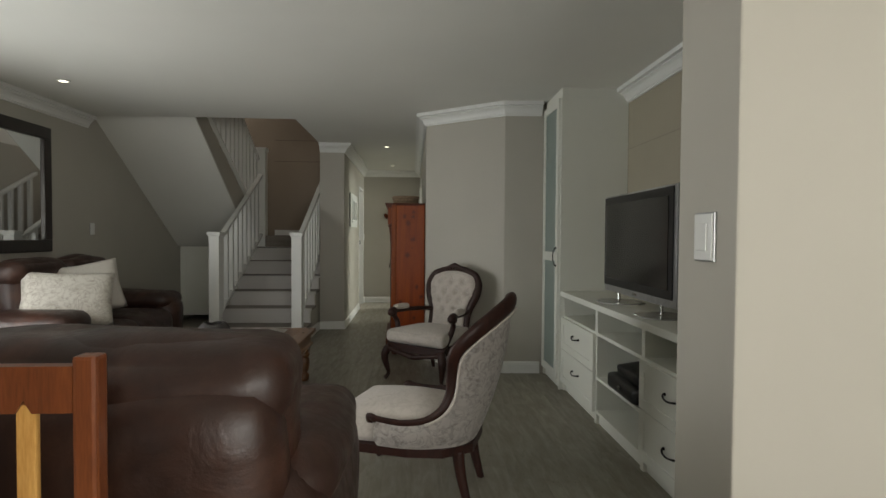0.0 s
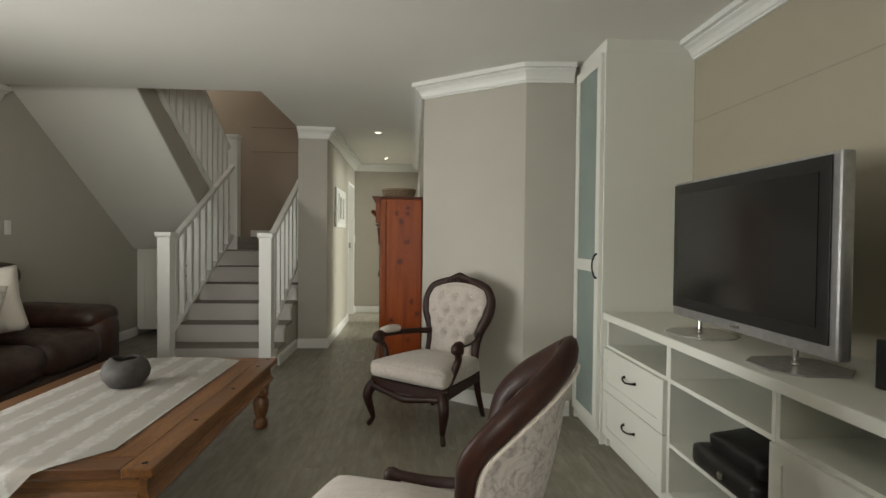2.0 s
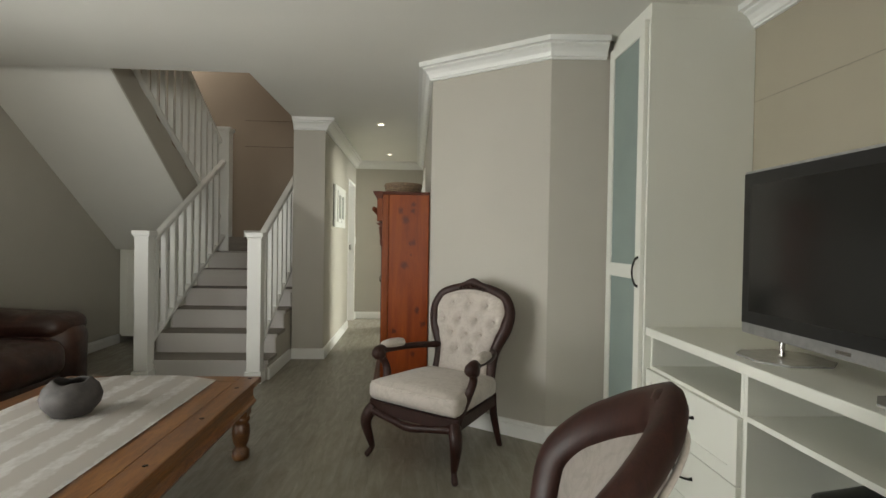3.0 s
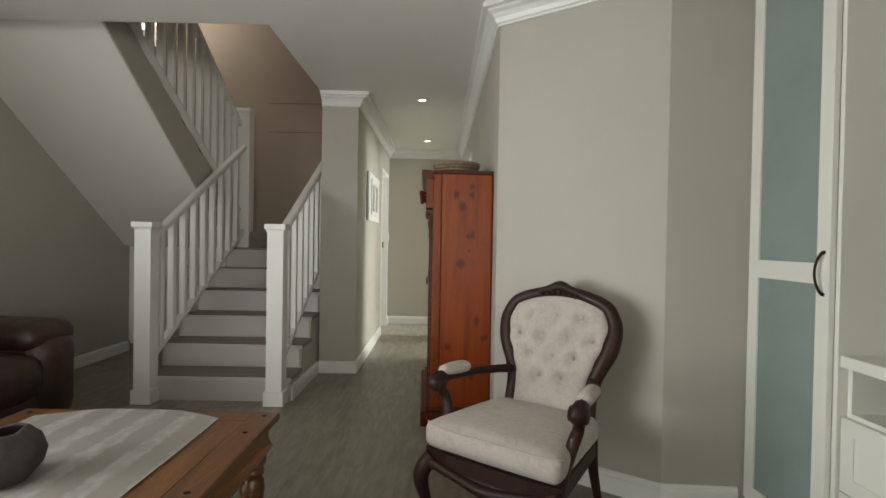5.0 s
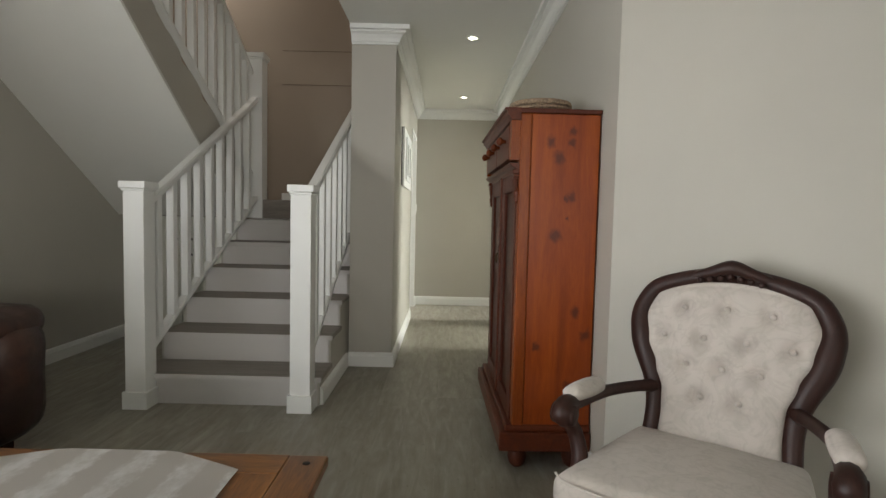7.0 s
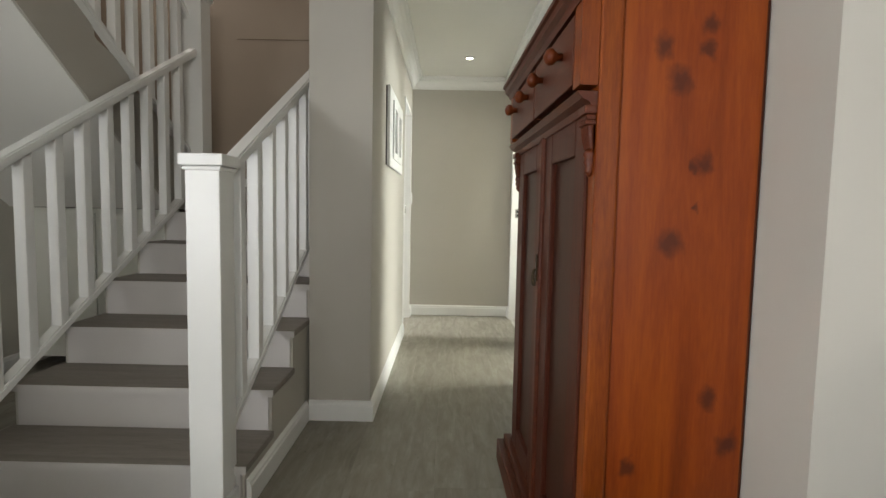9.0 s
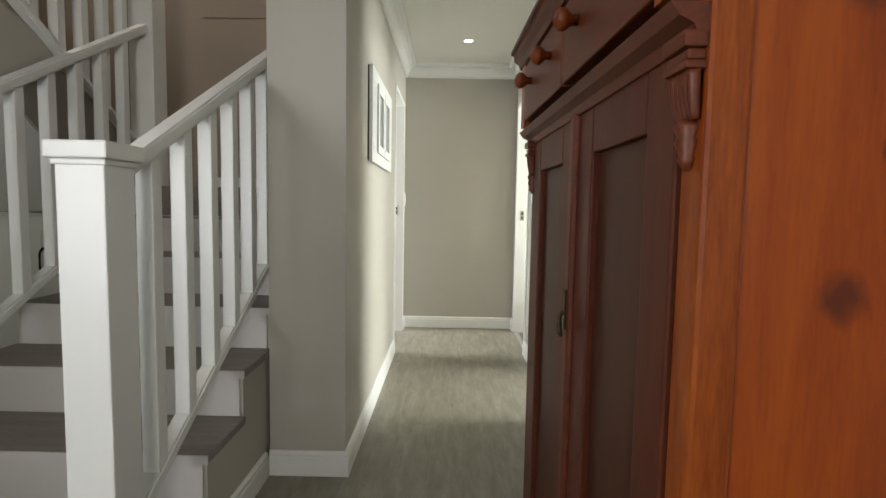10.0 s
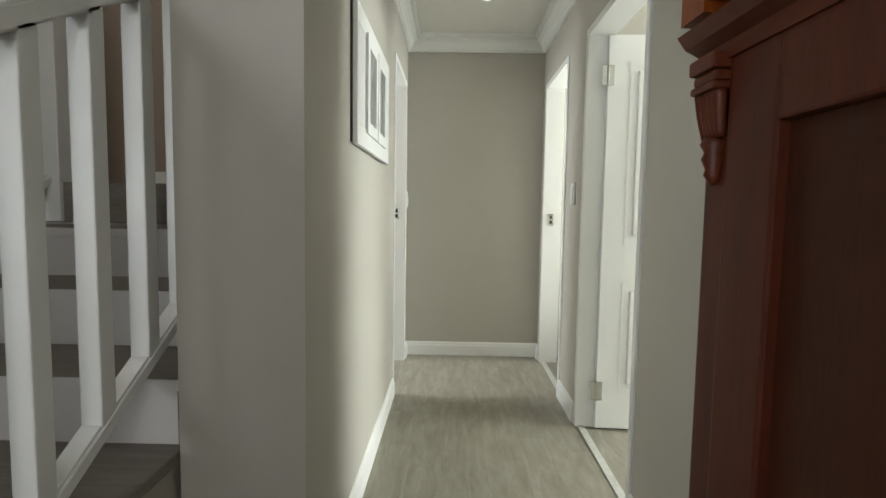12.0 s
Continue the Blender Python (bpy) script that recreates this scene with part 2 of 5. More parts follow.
DARKFRAME = wood("black_brown_frame", (0.008, 0.006, 0.005), (0.016, 0.011, 0.009), (0.03, 0.02, 0.016), 0.35, "z")
FROST, MIRROR, GLASS = frosted(), mirror(), clear_glass()
TILE = plain("white_bathroom_tile", (0.75, 0.75, 0.73), 0.15, 0, 0.03, 3)
GRASS = plain("lawn", (0.06, 0.1, 0.03), 0.9, 0, 0.4, 4)
LAMP = glowing("lit_downlight", (1.0, 0.93, 0.8), 9.0)
GREYPANE = plain("aged_grey_print", (0.2, 0.2, 0.19), 0.4, 0, 0.5, 12)
VINYL = vinyl()


def runner_cloth():
    m, n, l, b = nodes_of("striped_runner_cloth", 0.9)
    c = n.new("ShaderNodeTexCoord")
    sep = n.new("ShaderNodeSeparateXYZ")
    l.new(c.outputs["Object"], sep.inputs[0])
    mul = n.new("ShaderNodeMath")
    mul.operation, mul.inputs[1].default_value = "MULTIPLY", 42.0
    l.new(sep.outputs[0], mul.inputs[0])
    sn = n.new("ShaderNodeMath")
    sn.operation = "SINE"
    l.new(mul.outputs[0], sn.inputs[0])
    v = coords(n, l, (1, 0.6, 1))
    rag = n.new("ShaderNodeMath")
    rag.operation, rag.inputs[1].default_value = "MULTIPLY_ADD", 3.2
    l.new(noise_node(n, l, v, 26, 5, 0.7), rag.inputs[0]), l.new(sn.outputs[0], rag.inputs[2])
    stripe = ramp(n, l, rag.outputs[0], [(0.0, (0, 0, 0)), (1.0, (1, 1, 1))])
    rp = stripe.node
    rp.color_ramp.elements[0].position, rp.color_ramp.elements[1].position = 0.0, 1.0
    fit = n.new("ShaderNodeMapRange")
    fit.inputs["From Min"].default_value, fit.inputs["From Max"].default_value = 1.5, 2.2
    l.new(rag.outputs[0], fit.inputs["Value"])
    l.new(fit.outputs[0], rp.inputs[0])
    blot = ramp(n, l, noise_node(n, l, v, 22, 4, 0.65), [(0.36, (0.66, 0.63, 0.585)), (0.6, (0.82, 0.8, 0.77))])
    l.new(mix(n, l, stripe, (0.6, 0.56, 0.51), blot), b.inputs["Base Color"])
    bump(n, l, b, noise_node(n, l, v, 300, 2), 0.3, 0.001)
    return m


RUNNER = runner_cloth()


# ---- shape helpers ----
def part(name, bm, material, parent=None, label="", smooth=False):
    me = bpy.data.meshes.new(name)
    bmesh.ops.recalc_face_normals(bm, faces=bm.faces)
    bm.to_mesh(me)
    bm.free()
    for mat in (material if isinstance(material, (list, tuple)) else [material]):
        me.materials.append(mat)
    if smooth:
        me.shade_smooth()
    ob = new(name, me)
    ob.parent = parent
    return tagged(ob, label)


def thing(name, m, label, category, group="", kind=""):
    ob = new(name)
    ob.empty_display_size = 0.1
    ob.matrix_world = m
    return tagged(ob, label, category, group, kind)


def box(bm, x0, x1, y0, y1, z0, z1, bevel=0.0, m=None):
    r = bmesh.ops.create_cube(bm, size=1.0)["verts"]
    bmesh.ops.scale(bm, vec=(abs(x1 - x0), abs(y1 - y0), abs(z1 - z0)), verts=r)
    bmesh.ops.translate(bm, vec=((x0 + x1) / 2, (y0 + y1) / 2, (z0 + z1) / 2), verts=r)
    if bevel:
        es = list({e for v in r for e in v.link_edges})
        out = bmesh.ops.bevel(bm, geom=es, offset=bevel, segments=2, affect="EDGES", profile=0.6)
        r = list({v for f in out["faces"] for v in f.verts} | {v for v in r if v.is_valid})
    if m:
        bmesh.ops.transform(bm, matrix=m, verts=[v for v in r if v.is_valid])
    return bm


def boxes(*dims, bevel=0.0):
    bm = bmesh.new()
    for d in dims:
        box(bm, *d, bevel=bevel)
    return bm


def prism(bm, pts, lo, hi, axis="z"):
    """A closed prism over a polygon; axis is the way it is drawn out."""
    put = {"z": lambda p, h: (p[0], p[1], h), "x": lambda p, h: (h, p[0], p[1]), "y": lambda p, h: (p[0], h, p[1])}[axis]
    a, b = [bm.verts.new(put(p, lo)) for p in pts], [bm.verts.new(put(p, hi)) for p in pts]
    bm.faces.new(a), bm.faces.new(b[::-1])
    for i in range(len(pts)):
        j = (i + 1) % len(pts)
        bm.faces.new((a[i], a[j], b[j], b[i]))
    return bm


def sweep(bm, profile, path):
    """Draws a profile of (outwards, height) along a path in the plan; outwards is to the left of the way walked."""
    rings = []
    P = [Vector(p) for p in path]
    for i, p in enumerate(P):
        d0 = (P[i] - P[i - 1]).normalized() if i else (P[1] - P[0]).normalized()
        d1 = (P[i + 1] - P[i]).normalized() if i < len(P) - 1 else d0
        n0, n1 = Vector((-d0.y, d0.x)), Vector((-d1.y, d1.x))
        nn = (n0 + n1).normalized()
        k = 1 / max(0.3, nn.dot(n0))
        rings.append([bm.verts.new((p.x + nn.x * o * k, p.y + nn.y * o * k, z)) for o, z in profile])
    q = len(profile)
    for a, b in zip(rings, rings[1:]):
        for i in range(q):
            bm.faces.new((a[i], a[(i + 1) % q], b[(i + 1) % q], b[i]))
    bm.faces.new(rings[0]), bm.faces.new(rings[-1][::-1])
    return bm


def smooth_line(pts, n=6):
    """A Catmull-Rom line through the points."""
    P = [Vector(p) for p in pts]
    out = []
    for i in range(len(P) - 1):
        a, b, c, d = P[max(i - 1, 0)], P[i], P[i + 1], P[min(i + 2, len(P) - 1)]
        for k in range(n):
            t = k / n
            out.append(0.5 * (2 * b + (c - a) * t + (2 * a - 5 * b + 4 * c - d) * t * t + (3 * b - a - 3 * c + d) * t ** 3))
    return out + [P[-1]]


def tube(bm, pts, radii, n=6, sides=10, flat=1.0):
    """A limb along a smooth line, with its radius at each of the given points; flat squashes it along its side axis."""
    line = smooth_line(pts, n)
    m = len(line) - 1
    rings, s = [], None
    for i, p in enumerate(line):
        d = (line[min(i + 1, m)] - line[max(i - 1, 0)]).normalized()
        if s is None:
            s = d.cross(Vector((0, 1, 0)) if abs(d.y) < 0.8 else Vector((1, 0, 0)))
        s = (s - d * s.dot(d)).normalized()
        w = s.cross(d)
        f = i / m * (len(radii) - 1)
        k = min(int(f), len(radii) - 2)
        r = radii[k] + (radii[k + 1] - radii[k]) * (f - k)
        rings.append([bm.verts.new(p + s * math.cos(a) * r + w * math.sin(a) * r * flat) for a in (2 * math.pi * j / sides for j in range(sides))])
    for a, b in zip(rings, rings[1:]):
        for j in range(sides):
            bm.faces.new((a[j], a[(j + 1) % sides], b[(j + 1) % sides], b[j]))
    bm.faces.new(rings[0]), bm.faces.new(rings[-1][::-1])
    return bm


def lathe(bm, prof, sides=24, m=None):
    rings = [[bm.verts.new((r * math.cos(a), r * math.sin(a), z)) for a in (2 * math.pi * j / sides for j in range(sides))] for r, z in prof]
    for a, b in zip(rings, rings[1:]):
        for j in range(sides):
            bm.faces.new((a[j], a[(j + 1) % sides], b[(j + 1) % sides], b[j]))
    bm.faces.new(rings[0]), bm.faces.new(rings[-1][::-1])
    if m:
        bmesh.ops.transform(bm, matrix=m, verts=[v for r in rings for v in r])
    return bm


def padded(bm, size, r, puff=(0, 0, 0), cuts=9, wob=0.0, seed=0, m=None):
    """A stuffed block: rounded edges of radius r, faces that swell by puff, and creases of depth wob."""
    made = bmesh.ops.create_cube(bm, size=2.0)
    vs = made["verts"]
    es = list({e for v in vs for e in v.link_edges})
    bmesh.ops.subdivide_edges(bm, edges=es, cuts=cuts, use_grid_fill=True)
    bm.verts.ensure_lookup_table()
    vs = [v for v in bm.verts if v.tag is False]
    h = Vector(size) / 2
    rr = min(r, min(h) * 0.98)
    for v in vs:
        c = v.co.copy()
        # crowd the rows towards the edges
        c = Vector([math.copysign(1 - (1 - abs(k)) ** 1.35, k) for k in c])
        p = Vector((c.x * h.x, c.y * h.y, c.z * h.z))
        core = Vector([max(-(h[i] - rr), min(h[i] - rr, p[i])) for i in range(3)])
        d = p - core
        if d.length > 1e-6:
            p = core + d.normalized() * rr
        fx, fy, fz = (math.cos(c[i] * math.pi / 2) for i in range(3))
        p.x += math.copysign(puff[0] * max(fy, 0) * max(fz, 0), c.x) * abs(c.x)
        p.y += math.copysign(puff[1] * max(fx, 0) * max(fz, 0), c.y) * abs(c.y)
        p.z += math.copysign(puff[2] * max(fx, 0) * max(fy, 0), c.z) * abs(c.z)
        if wob:
            q = p * 3.1 + Vector((seed * 7.3, seed * 3.1, 0))
            p += Vector((noise.noise(q), noise.noise(q + Vector((9, 0, 0))), noise.noise(q + Vector((0, 9, 0))))) * wob
        v.co = m @ p if m else p
        v.tag = True
    return bm


def lattice(ys, zs, filled, x0, x1):
    """A flat frame in one piece: the filled cells of a grid in y and z, from x0 to x1."""
    bm, vs = bmesh.new(), {}

    def at(x, j, k):
        if (x, j, k) not in vs:
            vs[x, j, k] = bm.verts.new((x, ys[j], zs[k]))
        return vs[x, j, k]
    for j, k in filled:
        for x in (x0, x1):
            bm.faces.new((at(x, j, k), at(x, j + 1, k), at(x, j + 1, k + 1), at(x, j, k + 1)))
        for (dj, dk), (a, b) in (((-1, 0), ((0, 0), (0, 1))), ((1, 0), ((1, 0), (1, 1))), ((0, -1), ((0, 0), (1, 0))), ((0, 1), ((0, 1), (1, 1)))):
            if (j + dj, k + dk) not in filled:
                bm.faces.new((at(x0, j + a[0], k + a[1]), at(x0, j + b[0], k + b[1]), at(x1, j + b[0], k + b[1]), at(x1, j + a[0], k + a[1])))
    return bm


def setting(name, bm, mat, label, category, smooth=False):
    return tagged(part(name, bm, mat, None, label, smooth), "", category, "", "structure")


# ---- the shell ----
H = 2.467
LX, RX = -3.35, 1.79           # living room side walls
CL, CR, CE = -0.88, 0.165, 9.243  # passage walls and end
SX, SY = -1.2, 6.4267           # stair wall and the end of that wall
BACK = 8.0185                   # wall behind the landing
UP = 4.95

# floor: planks that run along the passage
def floor_planks():
    bm = bmesh.new()
    rnd = random.Random(4)
    w, ln, gap = 0.178, 1.22, 0.0003
    x = -3.55
    while x < 3.6:
        y = -3.002 - rnd.random() * ln
        while y < 9.48:
            x1, y1 = min(x + w, 3.6), y + ln
            top = [bm.verts.new(p) for p in ((x + gap, y + gap, 0), (x1 - gap, y + gap, 0), (x1 - gap, y1 - gap, 0), (x + gap, y1 - gap, 0))]
            low = [bm.verts.new((v.co.x + dx, v.co.y + dy, -0.001)) for v, dx, dy in zip(top, (-gap, gap, gap, -gap), (-gap, -gap, gap, gap))]
            bm.faces.new(top)
            for i in range(4):
                bm.faces.new((top[i], low[i], low[(i + 1) % 4], top[(i + 1) % 4]))
            y = y1
        x += w
    return bm


setting("floor", floor_planks(), VINYL, "grey wood-look vinyl plank floor, streaked and matt", "floor")
setting("floor_slab", boxes((-3.75, 3.8, -3.16, 9.559, -0.25, -0.0015)), plain("screed", (0.1, 0.095, 0.085), 0.9), "grey screed under the planks", "floor")
setting("ground", boxes((-60, 60, -60, 60, -0.6, -0.3)), GRASS, "green lawn outside the windows", "ground")

# living room and dining walls
setting("wall_west", boxes((LX - 0.2, LX, 2.9309, 4.977, 0, H), (LX - 0.2, LX, -2.844, 0.5451, 0, H), (LX - 0.2, LX, 0.5451, 2.9309, 2.1, H),
        (LX - 0.2, LX, 4.977, BACK, 0, 3.3), (LX - 0.2, LX, 4.977, 6.952, 3.3, UP), (LX - 0.2, LX, 7.742, BACK, 3.3, UP), (LX - 0.2, LX, 6.952, 7.742, 4.4, UP)),
        WALL, "matt taupe painted plaster wall beside the sofa", "wall")
setting("wall_dining_south", boxes((LX - 0.2, 0.225, -3.002, -2.844, 0, H), (2.675, 3.2, -3.002, -2.844, 0, H), (0.225, 2.675, -3.002, -2.844, 0, 0.6), (0.225, 2.675, -3.002, -2.844, 2.1, H)),
        WALL, "taupe painted wall with a wide window", "wall")
setting("wall_dining_east", boxes((3.0, 3.2, -2.844, 0.555, 0, H)), WALL, "taupe painted wall", "wall")
setting("wall_nib", boxes((0.765, 3.2, 0.555, 0.815, 0, H), bevel=0.006), WALL, "pale taupe wall end with a light switch", "wall")
setting("wall_east", boxes((RX, RX + 0.16, 0.815, 4.12, 0, H)), WALL_TV, "olive-taupe painted plaster wall behind the television", "wall")

bm = bmesh.new()
prism(bm, [(CR, 4.665), (0.87, 4.145), (1.245, 4.12), (1.95, 4.12), (1.95, 4.24), (0.92, 4.255), (CR + 0.12, 4.8269), (CR, 4.8269)], 0, H)
setting("wall_angled", bm, WALL, "pale taupe wall with a slanted corner behind the armchair", "wall")
D1, D2, DL = (7.05, 7.94), (8.36, 9.12), (8.32, 9.09)   # passage door openings
DH = 2.085
setting("wall_passage_east", boxes((CR, CR + 0.12, 4.8269, D1[0], 0, H), (CR, CR + 0.12, D1[1], D2[0], 0, H), (CR, CR + 0.12, D2[1], CE, 0, H),
        (CR, CR + 0.12, D1[0], D1[1], DH, H), (CR, CR + 0.12, D2[0], D2[1], DH, H)), WALL, "pale grey-taupe passage wall with two doorways", "wall")
setting("wall_passage_west", boxes((SX, CL, SY, BACK, 0, H), (CL - 0.15, CL, BACK, DL[0], 0, H), (CL - 0.15, CL, DL[1], CE, 0, H), (CL - 0.15, CL, DL[0], DL[1], DH, H)),
        WALL, "pale taupe wall between the staircase and the passage", "wall")
setting("wall_passage_end", boxes((LX - 0.2, 3.6, CE, CE + 0.15, 0, H)), WALL, "grey-taupe wall at the end of the passage", "wall")
setting("wall_landing", boxes((LX, SX, BACK, BACK + 0.15, 0, UP)), WALL_STAIR, "brown-taupe wall behind the landing", "wall")
setting("wall_study_west", boxes((LX - 0.2, LX, BACK + 0.15, 8.374, 0, H), (LX - 0.2, LX, 9.164, CE, 0, H), (LX - 0.2, LX, 8.374, 9.164, 0, 0.9), (LX - 0.2, LX, 8.374, 9.164, 2.1, H)),
        WALL, "pale wall of the room off the passage", "wall")
setting("wall_bedroom_east", boxes((3.5, 3.7, 4.898, 6.636, 0, H), (3.5, 3.7, 8.137, CE, 0, H), (3.5, 3.7, 6.636, 8.137, 0, 0.8), (3.5, 3.7, 6.636, 8.137, 2.2, H)), WALL, "pale bedroom wall with a window", "wall")
setting("wall_bedroom_south", boxes((0.285, 3.7, 4.819, 4.898, 0, H)), WALL, "pale bedroom wall", "wall")
setting("wall_bathroom_south", boxes((CR + 0.12, 3.5, 8.0975, 8.1765, 0, H)), WALL, "pale wall between bedroom and bathroom", "wall")
setting("wall_bathroom_east", boxes((2.3, 2.4, 8.1765, 8.453, 0, H), (2.3, 2.4, 9.164, CE, 0, H), (2.3, 2.4, 8.453, 9.164, 0, 0.95), (2.3, 2.4, 8.453, 9.164, 2.1, H)), TILE, "white tiled bathroom wall with a window", "wall")

# ceiling with the stairwell cut out, and the storey above
V0 = 4.977
bm = boxes((LX - 0.2, 3.7, -3.002, V0, H, H + 0.24), (SX, 3.7, V0, 9.401, H, H + 0.24), (LX - 0.2, SX, BACK + 0.15, 9.401, H, H + 0.24))
setting("ceiling", bm, CEIL, "plain white painted ceiling with a stairwell opening", "ceiling")
setting("wall_stairwell_east", boxes((SX, SX + 0.12, V0, BACK + 0.15, H + 0.24, UP)), WALL_STAIR, "brown-taupe stairwell wall above the ceiling", "wall")
setting("wall_stairwell_south", boxes((LX, SX, 3.95, 4.0448, H + 0.24, UP)), WALL_STAIR, "brown-taupe wall on the upper floor", "wall")
setting("wall_upper_west", boxes((LX - 0.2, LX, 3.95, V0, H + 0.24, UP)), WALL_STAIR, "brown-taupe wall on the upper floor", "wall")
setting("wall_upper_east", boxes((SX, SX + 0.12, 3.95, V0, H + 0.24, UP)), WALL_STAIR, "brown-taupe wall on the upper floor", "wall")
setting("ceiling_upper", boxes((LX - 0.2, SX + 0.12, 3.95, BACK + 0.15, UP, UP + 0.1)), CEIL, "white ceiling over the stairwell", "ceiling")

CORNICE = [(0, H - 0.116), (0.016, H - 0.116), (0.016, H - 0.104), (0.026, H - 0.1), (0.034, H - 0.078), (0.05, H - 0.056), (0.072, H - 0.044), (0.072, H - 0.034), (0.1, H - 0.032), (0.1, H - 0.001), (0, H - 0.001)]
BASE = [(0, 0), (0.018, 0), (0.018, 0.078), (0.014, 0.084), (0.014, 0.094), (0.006, 0.104), (0, 0.106)]
bm = bmesh.new()
sweep(bm, CORNICE, [(1.2, 4.123), (0.87, 4.145), (CR, 4.665), (CR, CE), (CL, CE), (CL, SY), (SX, SY)])
sweep(bm, CORNICE, [(RX, 0.815), (RX, 3.60)])
sweep(bm, CORNICE, [(LX, 5.056), (LX, -2.844)])
setting("cornice", bm, WHITE, "white moulded plaster cornice along the ceiling", "cornice")
bm = bmesh.new()
for p in ([(1.2, 4.123), (0.87, 4.145), (CR, 4.665), (CR, D1[0])], [(CR, D1[1] + 0.01), (CR, D2[0])], [(CR, D2[1] + 0.01), (CR, CE), (CL, CE), (CL, DL[1] + 0.01)],
          [(CL, DL[0]), (CL, SY), (SX, SY)], [(LX, 7.189), (LX, 2.9467)], [(3.0, 0.555), (0.765, 0.555), (0.765, 0.815), (1.2, 0.815)][::-1]):
    sweep(bm, BASE, p)
sweep(bm, BASE, [(-1.215, SY - 0.02), (-1.215, 5.609)])
setting("baseboard", bm, WHITE, "white painted moulded baseboard", "baseboard")

# ---- staircase ----
RISE, GOING, NOSE = 0.178, 0.2963, 5.56
LAND = 7 * RISE
XL, XR = -2.30, -1.215         # sides of the lower flight
stair = thing("staircase", pose(0, 0, 0), "white-railed half-turn staircase with grey vinyl treads", "staircase")
profile = [(NOSE + 0.03, 0)]
for k in range(7):
    y = NOSE + 0.03 + GOING * k
    profile += [(y, RISE * (k + 1) - 0.03)] + ([(y + GOING, RISE * (k + 1) - 0.03)] if k < 6 else [])
profile += [(7.3944, LAND - 0.03), (7.3944, 1.05), (7.2048, 0.9), (7.2048, 0)]
part("lower_carcass", prism(bmesh.new(), profile, XL, XR, "x"), WALL, stair, "taupe plastered side of the lower flight")
for k in range(7):
    y = NOSE + GOING * k
    part("riser", boxes((XL + 0.02, XR - 0.01, y + 0.018, y + 0.029, RISE * k, RISE * (k + 1) - 0.032)), RISER, stair)
    if k < 6:
        part("tread", boxes((XL - 0.005, XR + 0.014, y + 0.006, y + GOING + 0.02, RISE * (k + 1) - 0.03, RISE * (k + 1)), bevel=0.005), TREAD, stair)
        part("nosing", boxes((XL - 0.005, XR + 0.016, y, y + 0.0055, RISE * (k + 1) - 0.03, RISE * (k + 1) - 0.001)), RISER, stair)
part("landing", boxes((LX, SX, NOSE + GOING * 6 + 0.006, BACK, LAND - 0.17, LAND), bevel=0.004), TREAD, stair, "grey landing platform")
part("landing_skirting", boxes((-2.2, SX - 0.002, BACK - 0.018, BACK - 0.002, LAND + 0.001, LAND + 0.09)), WHITE, stair)

# upper flight: comes back over the sofa side and passes through the ceiling
UX0, UX1 = LX, -2.29
SO_Y, SO_S = 5.214, 0.718     # where the soffit meets the ceiling, and its slope
UN = NOSE + GOING * 6 + 0.02   # first nosing above the landing
up = [(UN, LAND - 0.01)]
n_up = 8
for j in range(n_up):
    up += [(UN - GOING * j, LAND + RISE * (j + 1) - 0.03), (UN - GOING * (j + 1), LAND + RISE * (j + 1) - 0.03)]
low_y = SO_Y + (H - 1.085) / SO_S
up += [(4.9809, LAND + RISE * 8 - 0.03), (4.9809, H + (SO_Y - 4.9809) * SO_S), (low_y, 1.085), (7.3944, 1.085), (7.3944, LAND - 0.171)]
part("upper_carcass", prism(bmesh.new(), up, UX0, UX1 - 0.012, "x"), CEIL, stair, "white plastered soffit under the upper flight")
band = lambda y: LAND + RISE + (UN - 0.03 - y) * RISE / GOING
face = [(4.9809, H + (SO_Y - 4.9809) * SO_S + 0.004), (low_y, 1.09), (7.3075, 1.09), (UN - 0.03, LAND)]
for j in range(n_up):      # shallow notches where each tread ends
    y = UN - 0.03 - GOING * j
    face += [(q, band(q) + dz) for q, dz in ((y, 0.0), (y - 0.02, 0.045), (y - GOING * 0.55, 0.03), (y - GOING + 0.02, -0.005)) if q > 5.0]
face += [(4.9809, band(4.9809))]
part("upper_string", prism(bmesh.new(), face, UX1 - 0.0115, UX1, "x"), WALL, stair, "taupe side of the upper flight")
for j in range(n_up):
    y = UN - GOING * j
    part("upper_tread", boxes((UX0, UX1 - 0.013, max(y - GOING - 0.02, 4.99), y + 0.004, LAND + RISE * (j + 1) - 0.029, LAND + RISE * (j + 1)), bevel=0.005), TREAD, stair)


def newel(x0, y0, z0, z1, w=0.115, plinth=True):
    nw = part("newel_post", boxes((x0, x0 + w, y0, y0 + w, z0, z1 - 0.04), bevel=0.004), WHITE, stair, "square white newel post")
    part("newel_cap", boxes((x0 - 0.016, x0 + w + 0.016, y0 - 0.016, y0 + w + 0.016, z1 - 0.04, z1), (x0 - 0.007, x0 + w + 0.007, y0 - 0.007, y0 + w + 0.007, z1 - 0.055, z1 - 0.0405), bevel=0.005), WHITE, nw)
    if plinth:
        part("newel_plinth", boxes((x0 - 0.013, x0 + w + 0.013, y0 - 0.013, y0 + w + 0.013, z0, z0 + 0.1), bevel=0.004), WHITE, nw)


